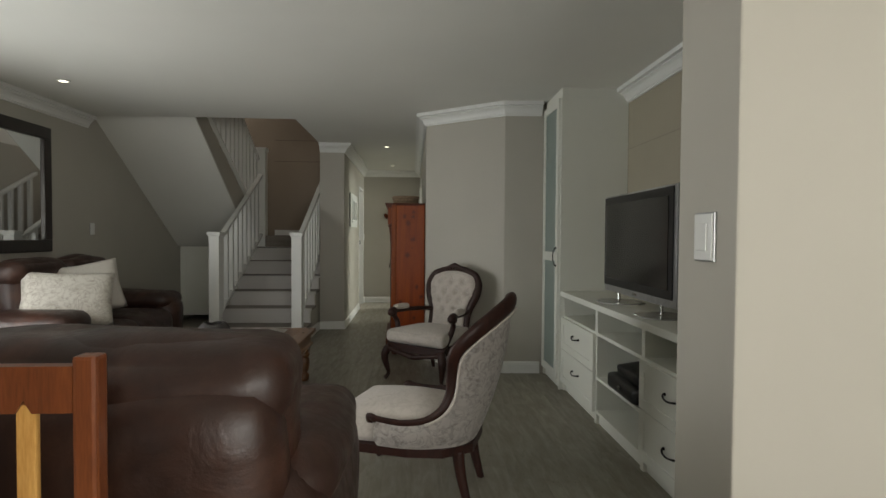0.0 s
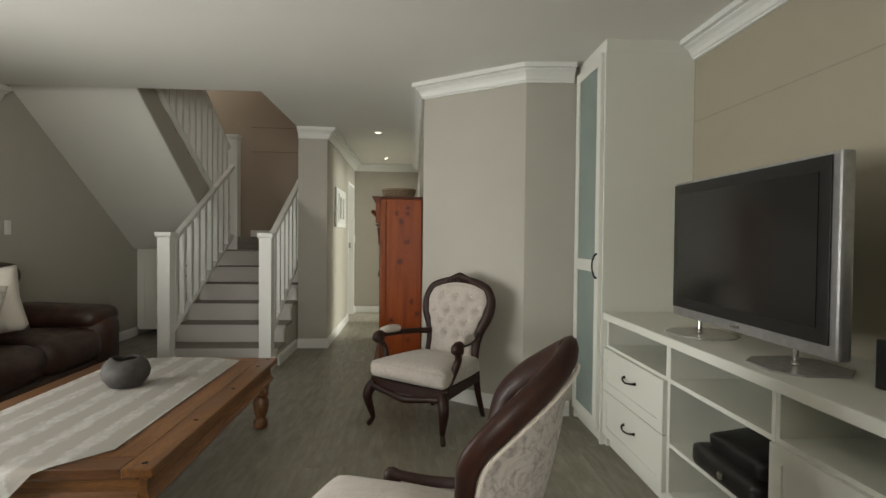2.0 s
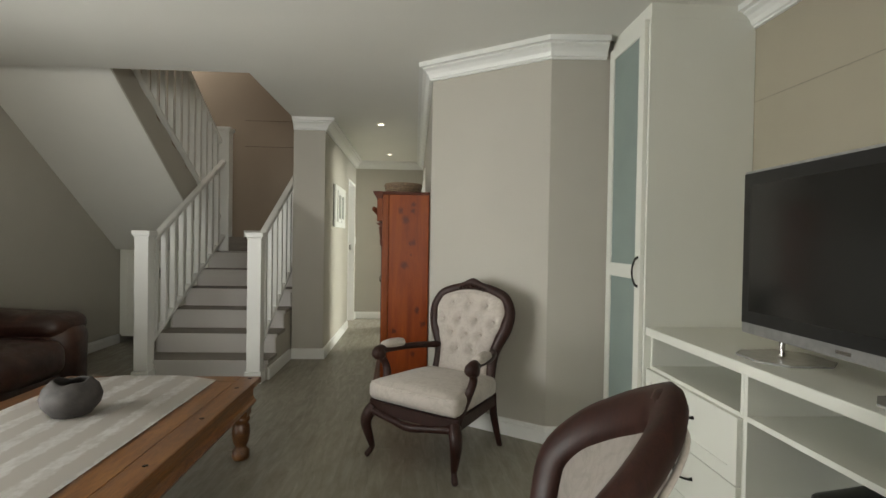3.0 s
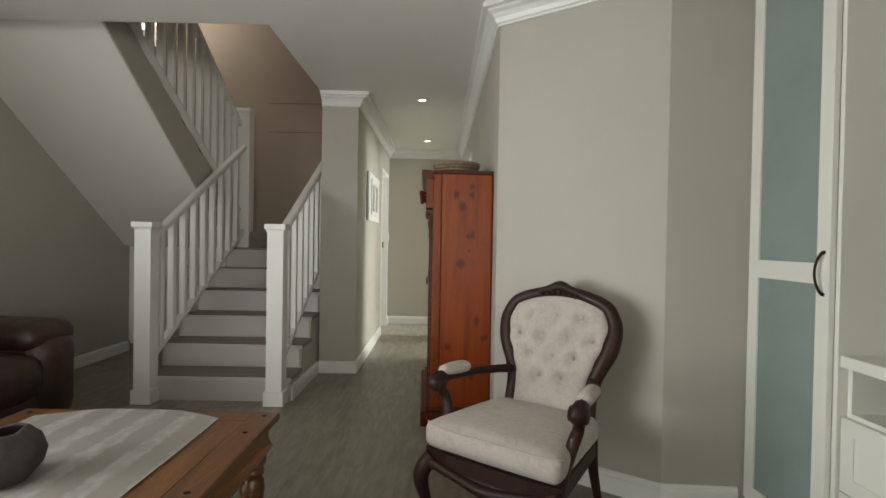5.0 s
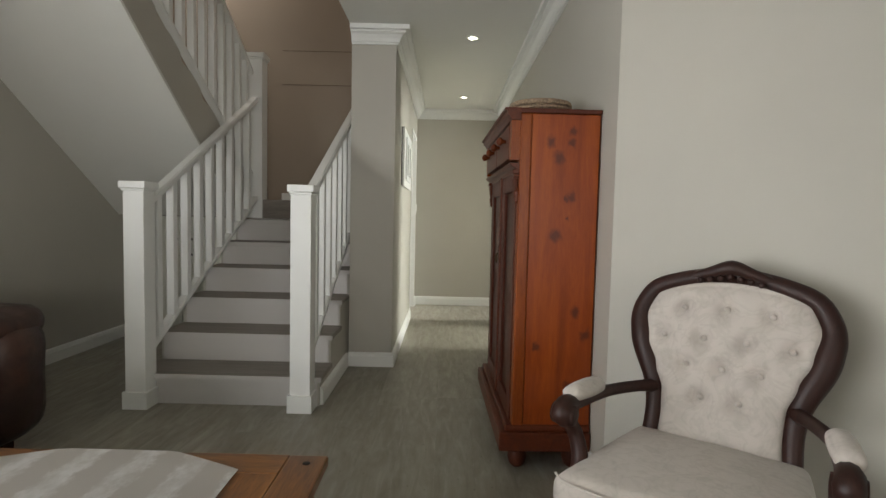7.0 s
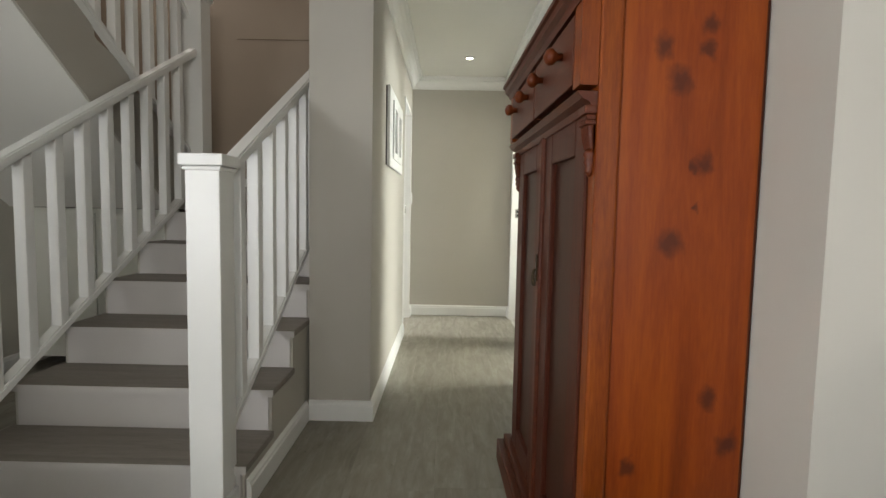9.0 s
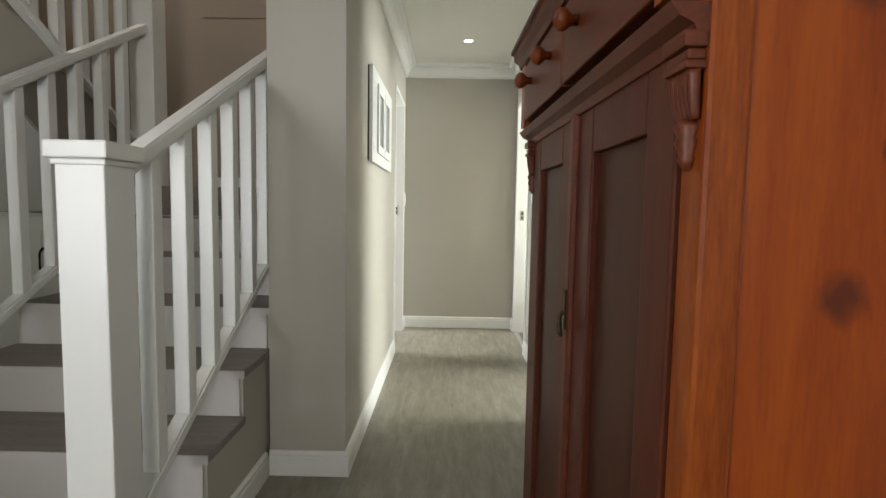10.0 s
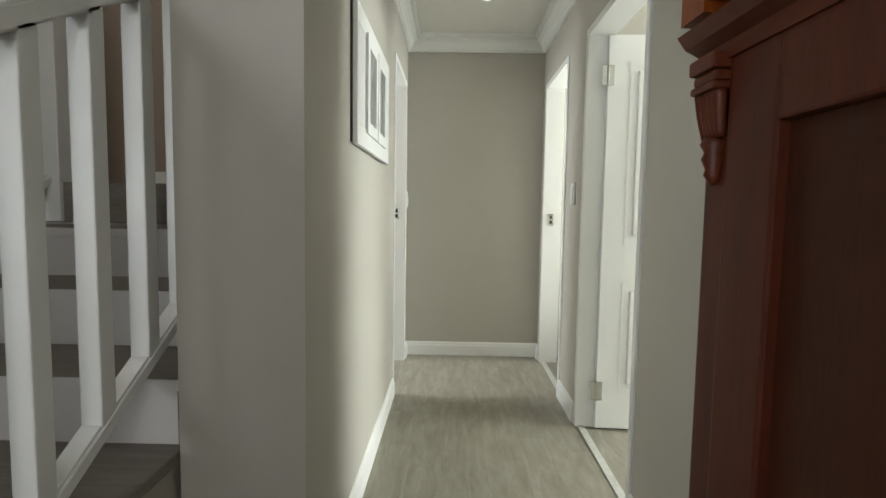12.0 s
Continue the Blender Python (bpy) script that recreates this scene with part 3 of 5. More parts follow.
def flight_rail(x, y0, z0, y1, z1, rail_w=0.062, rail_h=0.05):
    """A sloping bar whose top runs from (y0, z0) to (y1, z1)."""
    bm = bmesh.new()
    prism(bm, [(y0, z0 - rail_h), (y1, z1 - rail_h), (y1, z1), (y0, z0)], x - rail_w / 2, x + rail_w / 2, "x")
    bmesh.ops.bevel(bm, geom=bm.edges[:], offset=0.007, segments=2, affect="EDGES")
    return bm


def balusters(x, rail, shoe, ys, w=0.048):
    for y in ys:
        f = lambda line: line[1] + (line[3] - line[1]) * (y - line[0]) / (line[2] - line[0])
        part("baluster", boxes((x - w / 2, x + w / 2, y - w / 2, y + w / 2, f(shoe) - 0.02, f(rail) - 0.035), bevel=0.004), WHITE, stair)


NRX, NLX, NY = -1.356, -2.283, 5.472
newel(NRX, NY, 0, 1.283)
newel(NLX, NY, 0, 1.283)
newel(-2.305, 7.3233, 1.08, 2.55, 0.14, False)
bx = -1.285
r_r, r_s = (5.5893, 1.25, 7.268, 2.143), (5.5932, 0.325, 7.268, 1.265)
part("handrail", flight_rail(bx, *r_r), WHITE, stair, "white handrail of the lower flight")
part("shoe_rail", flight_rail(bx, *r_s, 0.055, 0.045), WHITE, stair)
balusters(bx, r_r, r_s, [5.722 + 0.178 * i for i in range(9)])
lx = -2.225
l_r, l_s = (5.5893, 1.19, 7.3312, 2.165), (5.5932, 0.325, 7.3312, 1.28)
part("handrail", flight_rail(lx, *l_r), WHITE, stair, "white handrail of the lower flight")
part("shoe_rail", flight_rail(lx, *l_s, 0.055, 0.045), WHITE, stair)
balusters(lx, l_r, l_s, [5.70 + 0.178 * i for i in range(9)])
u_r, u_s = (7.3312, 2.40, 4.74, 3.957), (7.3312, 1.497, 4.74, 3.054)
ux = -2.275
part("handrail", flight_rail(ux, *u_r), WHITE, stair, "white handrail of the upper flight")
part("shoe_rail", flight_rail(ux, *u_s, 0.055, 0.04), WHITE, stair)
balusters(ux, u_r, u_s, [7.2048 - 0.158 * i for i in range(15)])

# cupboard under the landing
cup = thing("under_stair_cupboard", pose(0, 0, 0), "white panelled cupboard under the stair landing", "cupboard")
part("front", boxes((LX + 0.004, XL + 0.02, 7.2088, 7.2245, 0.10, 1.08)), CABINET, cup)
for a, b in ((LX + 0.03, -2.83), (-2.82, XL + 0.01)):
    d = part("door", boxes((a, b, 7.193, 7.2072, 0.08, 1.05), bevel=0.003), CABINET, cup)
    part("door_frame", boxes((a, a + 0.07, 7.1866, 7.1922, 0.08, 1.05), (b - 0.07, b, 7.1866, 7.1922, 0.08, 1.05), (a + 0.07, b - 0.07, 7.1866, 7.1922, 0.98, 1.05), (a + 0.07, b - 0.07, 7.1866, 7.1922, 0.08, 0.15)), CABINET, d)
    hx = -2.87 if a < -3 else -2.74
    part("handle", tube(bmesh.new(), [(hx, 7.189, 0.74), (hx, 7.1613, 0.76), (hx, 7.1574, 0.81), (hx, 7.1613, 0.86), (hx, 7.189, 0.88)], [0.009, 0.006, 0.005, 0.006, 0.009]), IRON, d, "black iron bow handle", True)

setting("wall_joint", boxes((RX - 0.0022, RX - 0.0004, 1.43, 3.599, 1.972, 1.976)), plain("joint_shade", (0.27, 0.25, 0.2), 0.8), "faint horizontal joint line in the taupe plaster", "wall")
# faint joint lines in the landing wall
tagged(part("wall_crack", boxes((-2.2, SX - 0.003, BACK - 0.0025, BACK - 0.0005, 2.78, 2.786), (-2.2, SX - 0.003, BACK - 0.0025, BACK - 0.0005, 2.44, 2.446)), plain("crack_shade", (0.12, 0.09, 0.06), 0.8), None, "thin horizontal joint lines in brown plaster"), "", "wall", "", "structure")


# ---- doors and frames of the passage ----
def door_frame(name, x0, x1, a, b, label):
    """A white lining inside an opening in a wall that runs along y."""
    t = 0.035
    return setting(name, boxes((x0, x1, a, a + t, 0, DH - t), (x0, x1, b - t, b, 0, DH - t), (x0, x1, a, b, DH - t, DH)), WHITE, label, "door frame")


f1 = door_frame("door_1", CR - 0.008, CR + 0.128, *D1, "white painted door frame, door standing open")
f2 = door_frame("door_2", CR - 0.008, CR + 0.128, *D2, "white painted bathroom door frame")
f3 = door_frame("door_3", CL - 0.158, CL + 0.008, *DL, "white painted door frame of a side room")
setting("threshold", boxes((CR + 0.005, CR + 0.04, D1[0] + 0.035, D1[1] - 0.035, 0.0005, 0.006), (CR + 0.005, CR + 0.04, D2[0] + 0.035, D2[1] - 0.035, 0.0005, 0.006)), plain("pale_aluminium_strip", (0.55, 0.55, 0.52), 0.4, 0.3), "pale metal threshold strips", "threshold")


def strike(x, y, z, d):
    s = thing("strike_plate", pose(x, y, z), "small chrome strike plate in a door frame", "strike plate")
    part("plate", boxes((-0.02, 0.02, -0.003, 0.0, -0.045, 0.045), bevel=0.001), CHROME, s)
    part("slot", boxes((-0.009, 0.009, -0.004, -0.0031, -0.03, -0.006)), BLACK, s)
    part("slot", boxes((-0.009, 0.009, -0.004, -0.0031, 0.006, 0.03)), BLACK, s)


strike(CR + 0.05, D2[1] - 0.035, 1.09, 1)
strike(CL - 0.06, DL[1] - 0.035, 1.12, 1)

# open door leaf, swung into the bedroom
leaf = thing("panel_door", pose(CR + 0.09, D1[1] - 0.04, 0.012, 0, 0, -3), "white panelled interior door, standing open", "door")
LW, LH = 0.81, 2.03
bm = boxes((0, LW, -0.036, 0, 0, LH), bevel=0.002)
part("leaf", bm, WHITE, leaf)
for px0, px1, pz0, pz1 in ((0.11, 0.36, 0.2, 0.78), (0.45, 0.70, 0.2, 0.78), (0.11, 0.36, 0.98, 1.9), (0.45, 0.70, 0.98, 1.9)):
    bm = boxes((px0, px1, -0.0392, -0.0361, pz0, pz0 + 0.018), (px0, px1, -0.0392, -0.0361, pz1 - 0.018, pz1), (px0, px0 + 0.018, -0.0392, -0.0361, pz0 + 0.018, pz1 - 0.018), (px1 - 0.018, px1, -0.0392, -0.0361, pz0 + 0.018, pz1 - 0.018))
    p = part("panel", bm, WHITE, leaf)
    part("raised_field", boxes((px0 + 0.04, px1 - 0.04, -0.0455, -0.0362, pz0 + 0.045, pz1 - 0.045), bevel=0.0085), WHITE, p)
for z in (0.2, 1.83):
    h = part("hinge", boxes((-0.03, 0.03, -0.0398, -0.0365, z - 0.05, z + 0.05)), CHROME, leaf, "steel butt hinge")
    part("pin", lathe(bmesh.new(), [(0.006, z - 0.05), (0.006, z + 0.05)], 8, pose(0, -0.042, 0)), CHROME, h)


def switch_plate(m, w, h, label):
    s = thing("light_switch", m, label, "light switch")
    part("rim", boxes((-w / 2 - 0.004, w / 2 + 0.004, -0.006, 0, -h / 2 - 0.004, h / 2 + 0.004), bevel=0.002), SILVER, s, "silver rim")
    part("plate", boxes((-w / 2, w / 2, -0.011, -0.0062, -h / 2, h / 2), bevel=0.002), WHITE, s)
    part("rocker", boxes((-w * 0.28, w * 0.28, -0.016, -0.0112, -h * 0.3, h * 0.3), bevel=0.002), WHITE, s)
    return s


switch_plate(pose(0.765, 0.676, 1.257, 0, 0, -90), 0.078, 0.115, "upright white light switch with silver edge on the wall end")
switch_plate(pose(LX, 5.12, 1.304, 0, 0, 90), 0.07, 0.12, "small white light switch on the taupe wall")
switch_plate(pose(CR, 8.137, 1.255, 0, 0, -90), 0.075, 0.12, "white light switch between two doorways")
switch_plate(pose(CL, 9.164, 1.225, 0, 0, 90), 0.075, 0.12, "white light switch beside a door frame")


def downlight(x, y):
    d = thing("downlight", pose(x, y, H), "small lit recessed downlight with a white rim", "downlight", "ceiling downlights")
    part("rim", lathe(bmesh.new(), [(0.034, -0.0005), (0.048, -0.0005), (0.046, -0.007), (0.036, -0.009), (0.034, -0.004)], 24), WHITE, d, "", True)
    part("lamp", lathe(bmesh.new(), [(0.0335, -0.0015), (0.0335, -0.004)], 20), LAMP, d)
    sp = new("downlight_beam", bpy.data.lights.new("downlight_beam", "SPOT"))
    sp.data.energy, sp.data.spot_size, sp.data.spot_blend, sp.data.color, sp.data.shadow_soft_size = 9, radians(80), 0.6, (1, 0.93, 0.82), 0.03
    sp.matrix_world = look((x, y, H - 0.012), (x, y, 0))


for p in ((-0.325, 6.575), (-0.325, 8.50), (-2.74, 3.745)):
    downlight(*p)

# picture made of an old shutter on the passage wall
pic = thing("shutter_picture", pose(CL, 7.42, 1.625, 0, 0, 90), "distressed white shutter-style frame with grey panes", "picture frame")
W2, H2 = 0.435, 0.245
# dark board that juts 4 mm past the boards at the near end
part("backing", boxes((-W2 - 0.004, W2 - 0.01, -0.008, -0.001, -H2 + 0.006, H2 - 0.006)), DARKFRAME, pic, "dark board behind the frame, showing along one edge")
for d in ((-W2, W2, -0.026, -0.0085, -H2, -H2 + 0.075), (-W2, W2, -0.026, -0.0085, H2 - 0.075, H2), (-W2, -W2 + 0.16, -0.026, -0.0085, -H2 + 0.0755, H2 - 0.0755), (W2 - 0.16, W2, -0.026, -0.0085, -H2 + 0.0755, H2 - 0.0755)):
    part("board", boxes(d, bevel=0.003), WHITE, pic)
for a, b in ((-0.265, -0.01), (0.01, 0.265)):
    sash = part("sash", boxes((a, a + 0.045, -0.036, -0.0085, -0.185, 0.185), (b - 0.045, b, -0.036, -0.0085, -0.185, 0.185), (a + 0.045, b - 0.045, -0.036, -0.0085, -0.185, -0.14), (a + 0.045, b - 0.045, -0.036, -0.0085, 0.14, 0.185)), WHITE, pic)
    part("pane", boxes((a + 0.0455, b - 0.0455, -0.024, -0.018, -0.1395, 0.1395)), GREYPANE, sash)

# ---- pine wardrobe ----
WX0, WX1, WY0, WY1, WT = -0.188, 0.161, 4.862, 5.81, 1.594
wr = thing("pine_wardrobe", pose(WX1, WY0, 0, 0, 0, 1.7) @ pose(-WX1, -WY0, 0), "knotty pine wardrobe with orange side, red-brown doors and drawers", "wardrobe")
part("side_panel", boxes((WX0 + 0.05, WX1 - 0.005, WY0, WY0 + 0.022, 0.2, WT - 0.021), bevel=0.002), PINE_KNOTTY, wr, "orange knotty pine side")
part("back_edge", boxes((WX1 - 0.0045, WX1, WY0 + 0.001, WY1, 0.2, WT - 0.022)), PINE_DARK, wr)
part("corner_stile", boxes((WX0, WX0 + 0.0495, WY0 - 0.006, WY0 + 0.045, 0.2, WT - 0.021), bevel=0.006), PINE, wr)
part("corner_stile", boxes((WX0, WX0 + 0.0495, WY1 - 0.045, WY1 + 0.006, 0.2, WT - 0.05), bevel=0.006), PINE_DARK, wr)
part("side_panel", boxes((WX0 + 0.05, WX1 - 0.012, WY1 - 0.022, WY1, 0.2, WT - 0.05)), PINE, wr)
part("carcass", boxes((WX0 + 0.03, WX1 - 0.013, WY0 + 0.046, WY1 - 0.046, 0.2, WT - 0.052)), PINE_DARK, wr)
bm = bmesh.new()
sweep(bm, [(-0.0, WT - 0.05), (0.040, WT - 0.05), (0.046, WT - 0.036), (0.058, WT - 0.028), (0.06, WT - 0.012), (0.068, WT - 0.01), (0.068, WT), (-0.0, WT)],
      [(WX0, WY0 - 0.014), (WX0, WY1 + 0.03)])
part("cornice_front", bm, PINE_DARK_Y, wr)
part("top_board", boxes((WX0 + 0.0005, WX1, WY0 - 0.013, WY1 + 0.028, WT - 0.0205, WT - 0.0005), bevel=0.004), PINE_DARK, wr)
part("base_moulding", boxes((WX0 - 0.055, WX1, WY0 - 0.022, WY1 + 0.04, 0.10, 0.185), (WX0 - 0.03, WX1, WY0 - 0.01, WY1 + 0.02, 0.1855, 0.215), bevel=0.008), PINE_DARK_Y, wr)
for fx in (WX0 + 0.04, WX1 - 0.06):
    for fy in (WY0 + 0.06, WY1 - 0.06):
        part("foot", lathe(bmesh.new(), [(0.02, 0), (0.036, 0.015), (0.045, 0.05), (0.034, 0.085), (0.026, 0.1)], 16, pose(fx, fy, 0)), PINE_DARK, wr, "", True)
# ledge under the drawers
bm = bmesh.new()
sweep(bm, [(0, 1.325), (0.01, 1.325), (0.016, 1.34), (0.032, 1.348), (0.042, 1.362), (0, 1.362)], [(WX0, WY0 - 0.004), (WX0, WY1 + 0.004)])
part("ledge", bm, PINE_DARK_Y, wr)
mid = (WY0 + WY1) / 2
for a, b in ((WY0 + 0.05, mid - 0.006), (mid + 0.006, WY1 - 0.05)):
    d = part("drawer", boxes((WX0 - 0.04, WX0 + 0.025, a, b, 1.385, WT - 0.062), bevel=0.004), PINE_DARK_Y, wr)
    for ky in (a + (b - a) * 0.24, a + (b - a) * 0.76):
        part("knob", lathe(bmesh.new(), [(0.009, 0), (0.009, 0.01), (0.013, 0.015), (0.019, 0.022), (0.02, 0.031), (0.014, 0.039), (0.004, 0.043)], 18, pose(WX0 - 0.04, ky, 1.472, 0, -90, 0)), PINE_KNOB, d, "turned pine knob", True)
part("drawer_side", boxes((WX0 - 0.038, WX0 - 0.0005, WY0 - 0.004, WY0 + 0.048, 1.374, WT - 0.051)), PINE, wr)
part("drawer_side", boxes((WX0 - 0.038, WX0 - 0.0005, WY1 - 0.048, WY1 + 0.004, 1.374, WT - 0.051)), PINE, wr)
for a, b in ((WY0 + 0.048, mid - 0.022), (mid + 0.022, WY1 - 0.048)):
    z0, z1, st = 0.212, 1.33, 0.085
    d = part("door", boxes((WX0 + 0.008, WX0 + 0.028, a + st, b - st, z0 + st, z1 - st)), PINE_PANEL, wr, "dark red-brown pine door")
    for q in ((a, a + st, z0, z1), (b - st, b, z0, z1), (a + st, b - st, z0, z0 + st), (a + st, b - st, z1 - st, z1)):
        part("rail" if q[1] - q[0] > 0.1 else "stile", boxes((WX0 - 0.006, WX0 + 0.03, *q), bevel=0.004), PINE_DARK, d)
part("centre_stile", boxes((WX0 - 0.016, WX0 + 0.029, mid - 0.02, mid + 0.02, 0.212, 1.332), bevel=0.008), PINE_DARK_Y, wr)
for y in (WY0 + 0.022, WY1 - 0.022):
    c = part("corbel", boxes((WX0 - 0.026, WX0, y - 0.028, y + 0.028, 1.316, 1.334), (WX0 - 0.021, WX0, y - 0.025, y + 0.025, 1.304, 1.3155), (WX0 - 0.024, WX0, y - 0.027, y + 0.027, 1.294, 1.3035), bevel=0.004), PINE_DARK_Y, wr, "carved corbel under the drawer ledge")
    for k in range(-2, 3):
        part("reed", tube(bmesh.new(), [(WX0 - 0.012, y + k * 0.0105, 1.2938), (WX0 - 0.010, y + k * 0.0095, 1.27), (WX0 - 0.006, y + k * 0.0085, 1.243)], [0.008, 0.0072, 0.005], 3, 8), PINE_DARK_Y, c, "", True)
    part("drop", lathe(bmesh.new(), [(0.011, 0), (0.016, 0.009), (0.011, 0.018), (0.014, 0.026), (0.009, 0.038), (0.011, 0.044), (0.003, 0.056)], 14, pose(WX0 - 0.004, y, 1.245, 180, 0, 0)), PINE_DARK_Y, c, "", True)
lk = part("lock_plate", boxes((WX0 - 0.0195, WX0 - 0.0165, mid - 0.009, mid + 0.009, 0.905, 0.985), bevel=0.003), AGED_BRASS, wr, "aged brass lock plate")
part("key_pull", tube(bmesh.new(), [(WX0 - 0.02, mid, 0.94), (WX0 - 0.027, mid, 0.93), (WX0 - 0.026, mid, 0.90), (WX0 - 0.022, mid, 0.89)], [0.005, 0.004, 0.006, 0.003]), AGED_BRASS, lk, "", True)

bk = thing("wicker_basket", pose(-0.045, 5.2, WT), "round shallow woven wicker basket on the wardrobe", "basket")
bm = bmesh.new()
lathe(bm, [(0.10, 0), (0.125, 0.01), (0.14, 0.07), (0.15, 0.085), (0.145, 0.092), (0.132, 0.085), (0.12, 0.02), (0.02, 0.012)], 28)
part("bowl", bm, WICKER, bk, "", True)
for z in (0.02, 0.038, 0.056, 0.074):
    rr = 0.127 + (z - 0.01) * 0.28
    part("weave", tube(bmesh.new(), [(rr * math.cos(a), rr * math.sin(a), z + 0.003 * (i % 2)) for i, a in enumerate(2 * math.pi * k / 24 for k in range(25))], [0.008, 0.008], 2, 6), WICKER, bk, "", True)

# ---- built-in television wall ----
FX = 1.27
TY0, TY1 = 3.60, 4.118


def cabinet_handle(m, parent, length=0.1, z=0):
    part("handle", tube(bmesh.new(), [(-length / 2, 0, 0.004), (-length / 2 + 0.006, -0.014, 0.002), (-length / 4, -0.026, -0.004), (0, -0.029, -0.008), (length / 4, -0.026, -0.004), (length / 2 - 0.006, -0.014, 0.002), (length / 2, 0, 0.004)], [0.009, 0.006, 0.0048, 0.0048, 0.0048, 0.006, 0.009], 4, 8), IRON, parent, "black iron bow handle", True).matrix_local = m


def tall_cabinet(y0, y1, handle_y, label):
    t = thing("tall_cabinet", pose(0, 0, 0), label, "cabinet", "tall cabinets beside the television")
    part("side", boxes((FX - 0.035, RX - 0.002, y0, y0 + 0.02, 0, H - 0.075), bevel=0.002), CABINET, t)
    part("side", boxes((FX - 0.035, RX - 0.002, y1 - 0.02, y1 - 0.001, 0, H - 0.075)), CABINET, t)
    part("back", boxes((RX - 0.02, RX - 0.003, y0 + 0.0205, y1 - 0.0205, 0.08, H - 0.076)), CABINET, t)
    part("plinth", boxes((FX - 0.015, RX - 0.003, y0 + 0.0205, y1 - 0.0205, 0, 0.075)), CABINET, t)
    part("top_filler", boxes((FX - 0.03, RX - 0.003, y0 + 0.001, y1 - 0.001, H - 0.0745, H - 0.001)), CABINET, t)
    for z in (0.5, 0.95, 1.4, 1.85):
        part("shelf", boxes((FX + 0.05, RX - 0.021, y0 + 0.021, y1 - 0.021, z, z + 0.018)), CABINET, t)
    a, b, z0, z1, st = y0 + 0.022, y1 - 0.022, 0.08, H - 0.08, 0.065
    x0, x1 = FX - 0.055, FX - 0.0355
    cells = {(j, k) for j in range(3) for k in range(5) if j != 1 or k % 2 == 0}
    d = part("door", lattice([a, a + st, b - st, b], [z0, z0 + st, 1.05, 1.125, z1 - st, z1], cells, x0, x1), CABINET, t, "white framed door with frosted panes")
    part("pane", boxes((x0 + 0.007, x0 + 0.013, a + st + 0.0005, b - st - 0.0005, z0 + st + 0.0005, 1.0495)), FROST, d, "greenish frosted glass pane")
    part("pane", boxes((x0 + 0.007, x0 + 0.013, a + st + 0.0005, b - st - 0.0005, 1.1255, z1 - st - 0.0005)), FROST, d, "greenish frosted glass pane")
    cabinet_handle(pose(x0 + 0.004, handle_y, 1.09, 0, 0, -90) @ pose(0, 0, 0, 0, 90, 0), d, 0.15)
    return t


tall_cabinet(TY0, TY1, TY0 + 0.055, "tall cream-white cabinet with a frosted glass door")
tall_cabinet(0.82, 1.425, 1.425 - 0.06, "tall cream-white cabinet beside the wall end")

UB = 0.77
top = thing("cabinet_worktop", pose(0, 0, 0), "cream-white worktop along the television wall", "worktop")
part("slab", boxes((FX - 0.03, RX - 0.002, 1.427, TY0 - 0.002, UB, UB + 0.042), bevel=0.006), CABINET, top)


def drawer_front(parent, y0, y1, z0, z1):
    x1 = FX - 0.001
    d = part("drawer_front", boxes((x1 - 0.016, x1, y0, y1, z0, z1), bevel=0.002), CABINET, parent)
    w = 0.055
    part("rim", lattice([y0, y0 + w, y1 - w, y1], [z0, z0 + w, z1 - w, z1], {(j, k) for j in range(3) for k in range(3) if (j, k) != (1, 1)}, x1 - 0.0215, x1 - 0.0162), CABINET, d)
    cabinet_handle(pose(x1 - 0.0216 + 0.005, (y0 + y1) / 2, (z0 + z1) / 2 + 0.02, 0, 0, -90), d, 0.14)


def base_unit(y0, y1, kind, label):
    u = thing("base_cabinet", pose(0, 0, 0), label, "cabinet", "low cabinets under the television")
    part("side", boxes((FX, RX - 0.003, y0 + 0.001, y0 + 0.02, 0.0, UB - 0.001)), CABINET, u)
    part("side", boxes((FX, RX - 0.003, y1 - 0.02, y1 - 0.001, 0.0, UB - 0.001)), CABINET, u)
    part("back", boxes((RX - 0.012, RX - 0.003, y0 + 0.0205, y1 - 0.0205, 0.07, UB - 0.001)), CABINET, u)
    part("plinth", boxes((FX + 0.02, FX + 0.035, y0 + 0.0205, y1 - 0.0205, 0, 0.07)), CABINET, u)
    part("bottom", boxes((FX, RX - 0.0125, y0 + 0.0205, y1 - 0.0205, 0.0705, 0.09)), CABINET, u)
    part("shelf", boxes((FX, RX - 0.0125, y0 + 0.0205, y1 - 0.0205, 0.595, 0.615)), CABINET, u)
    if kind == "drawers":
        drawer_front(u, y0 + 0.003, y1 - 0.003, 0.347, 0.60)
        drawer_front(u, y0 + 0.003, y1 - 0.003, 0.075, 0.343)
    else:
        part("shelf", boxes((FX, RX - 0.0125, y0 + 0.0205, y1 - 0.0205, 0.30, 0.318)), CABINET, u)


base_unit(2.837, TY0 - 0.002, "drawers", "cream-white cabinet with two shaker drawers")
base_unit(2.123, 2.837, "open", "cream-white open shelf cabinet")
base_unit(1.427, 2.123, "drawers", "cream-white cabinet with two shaker drawers")

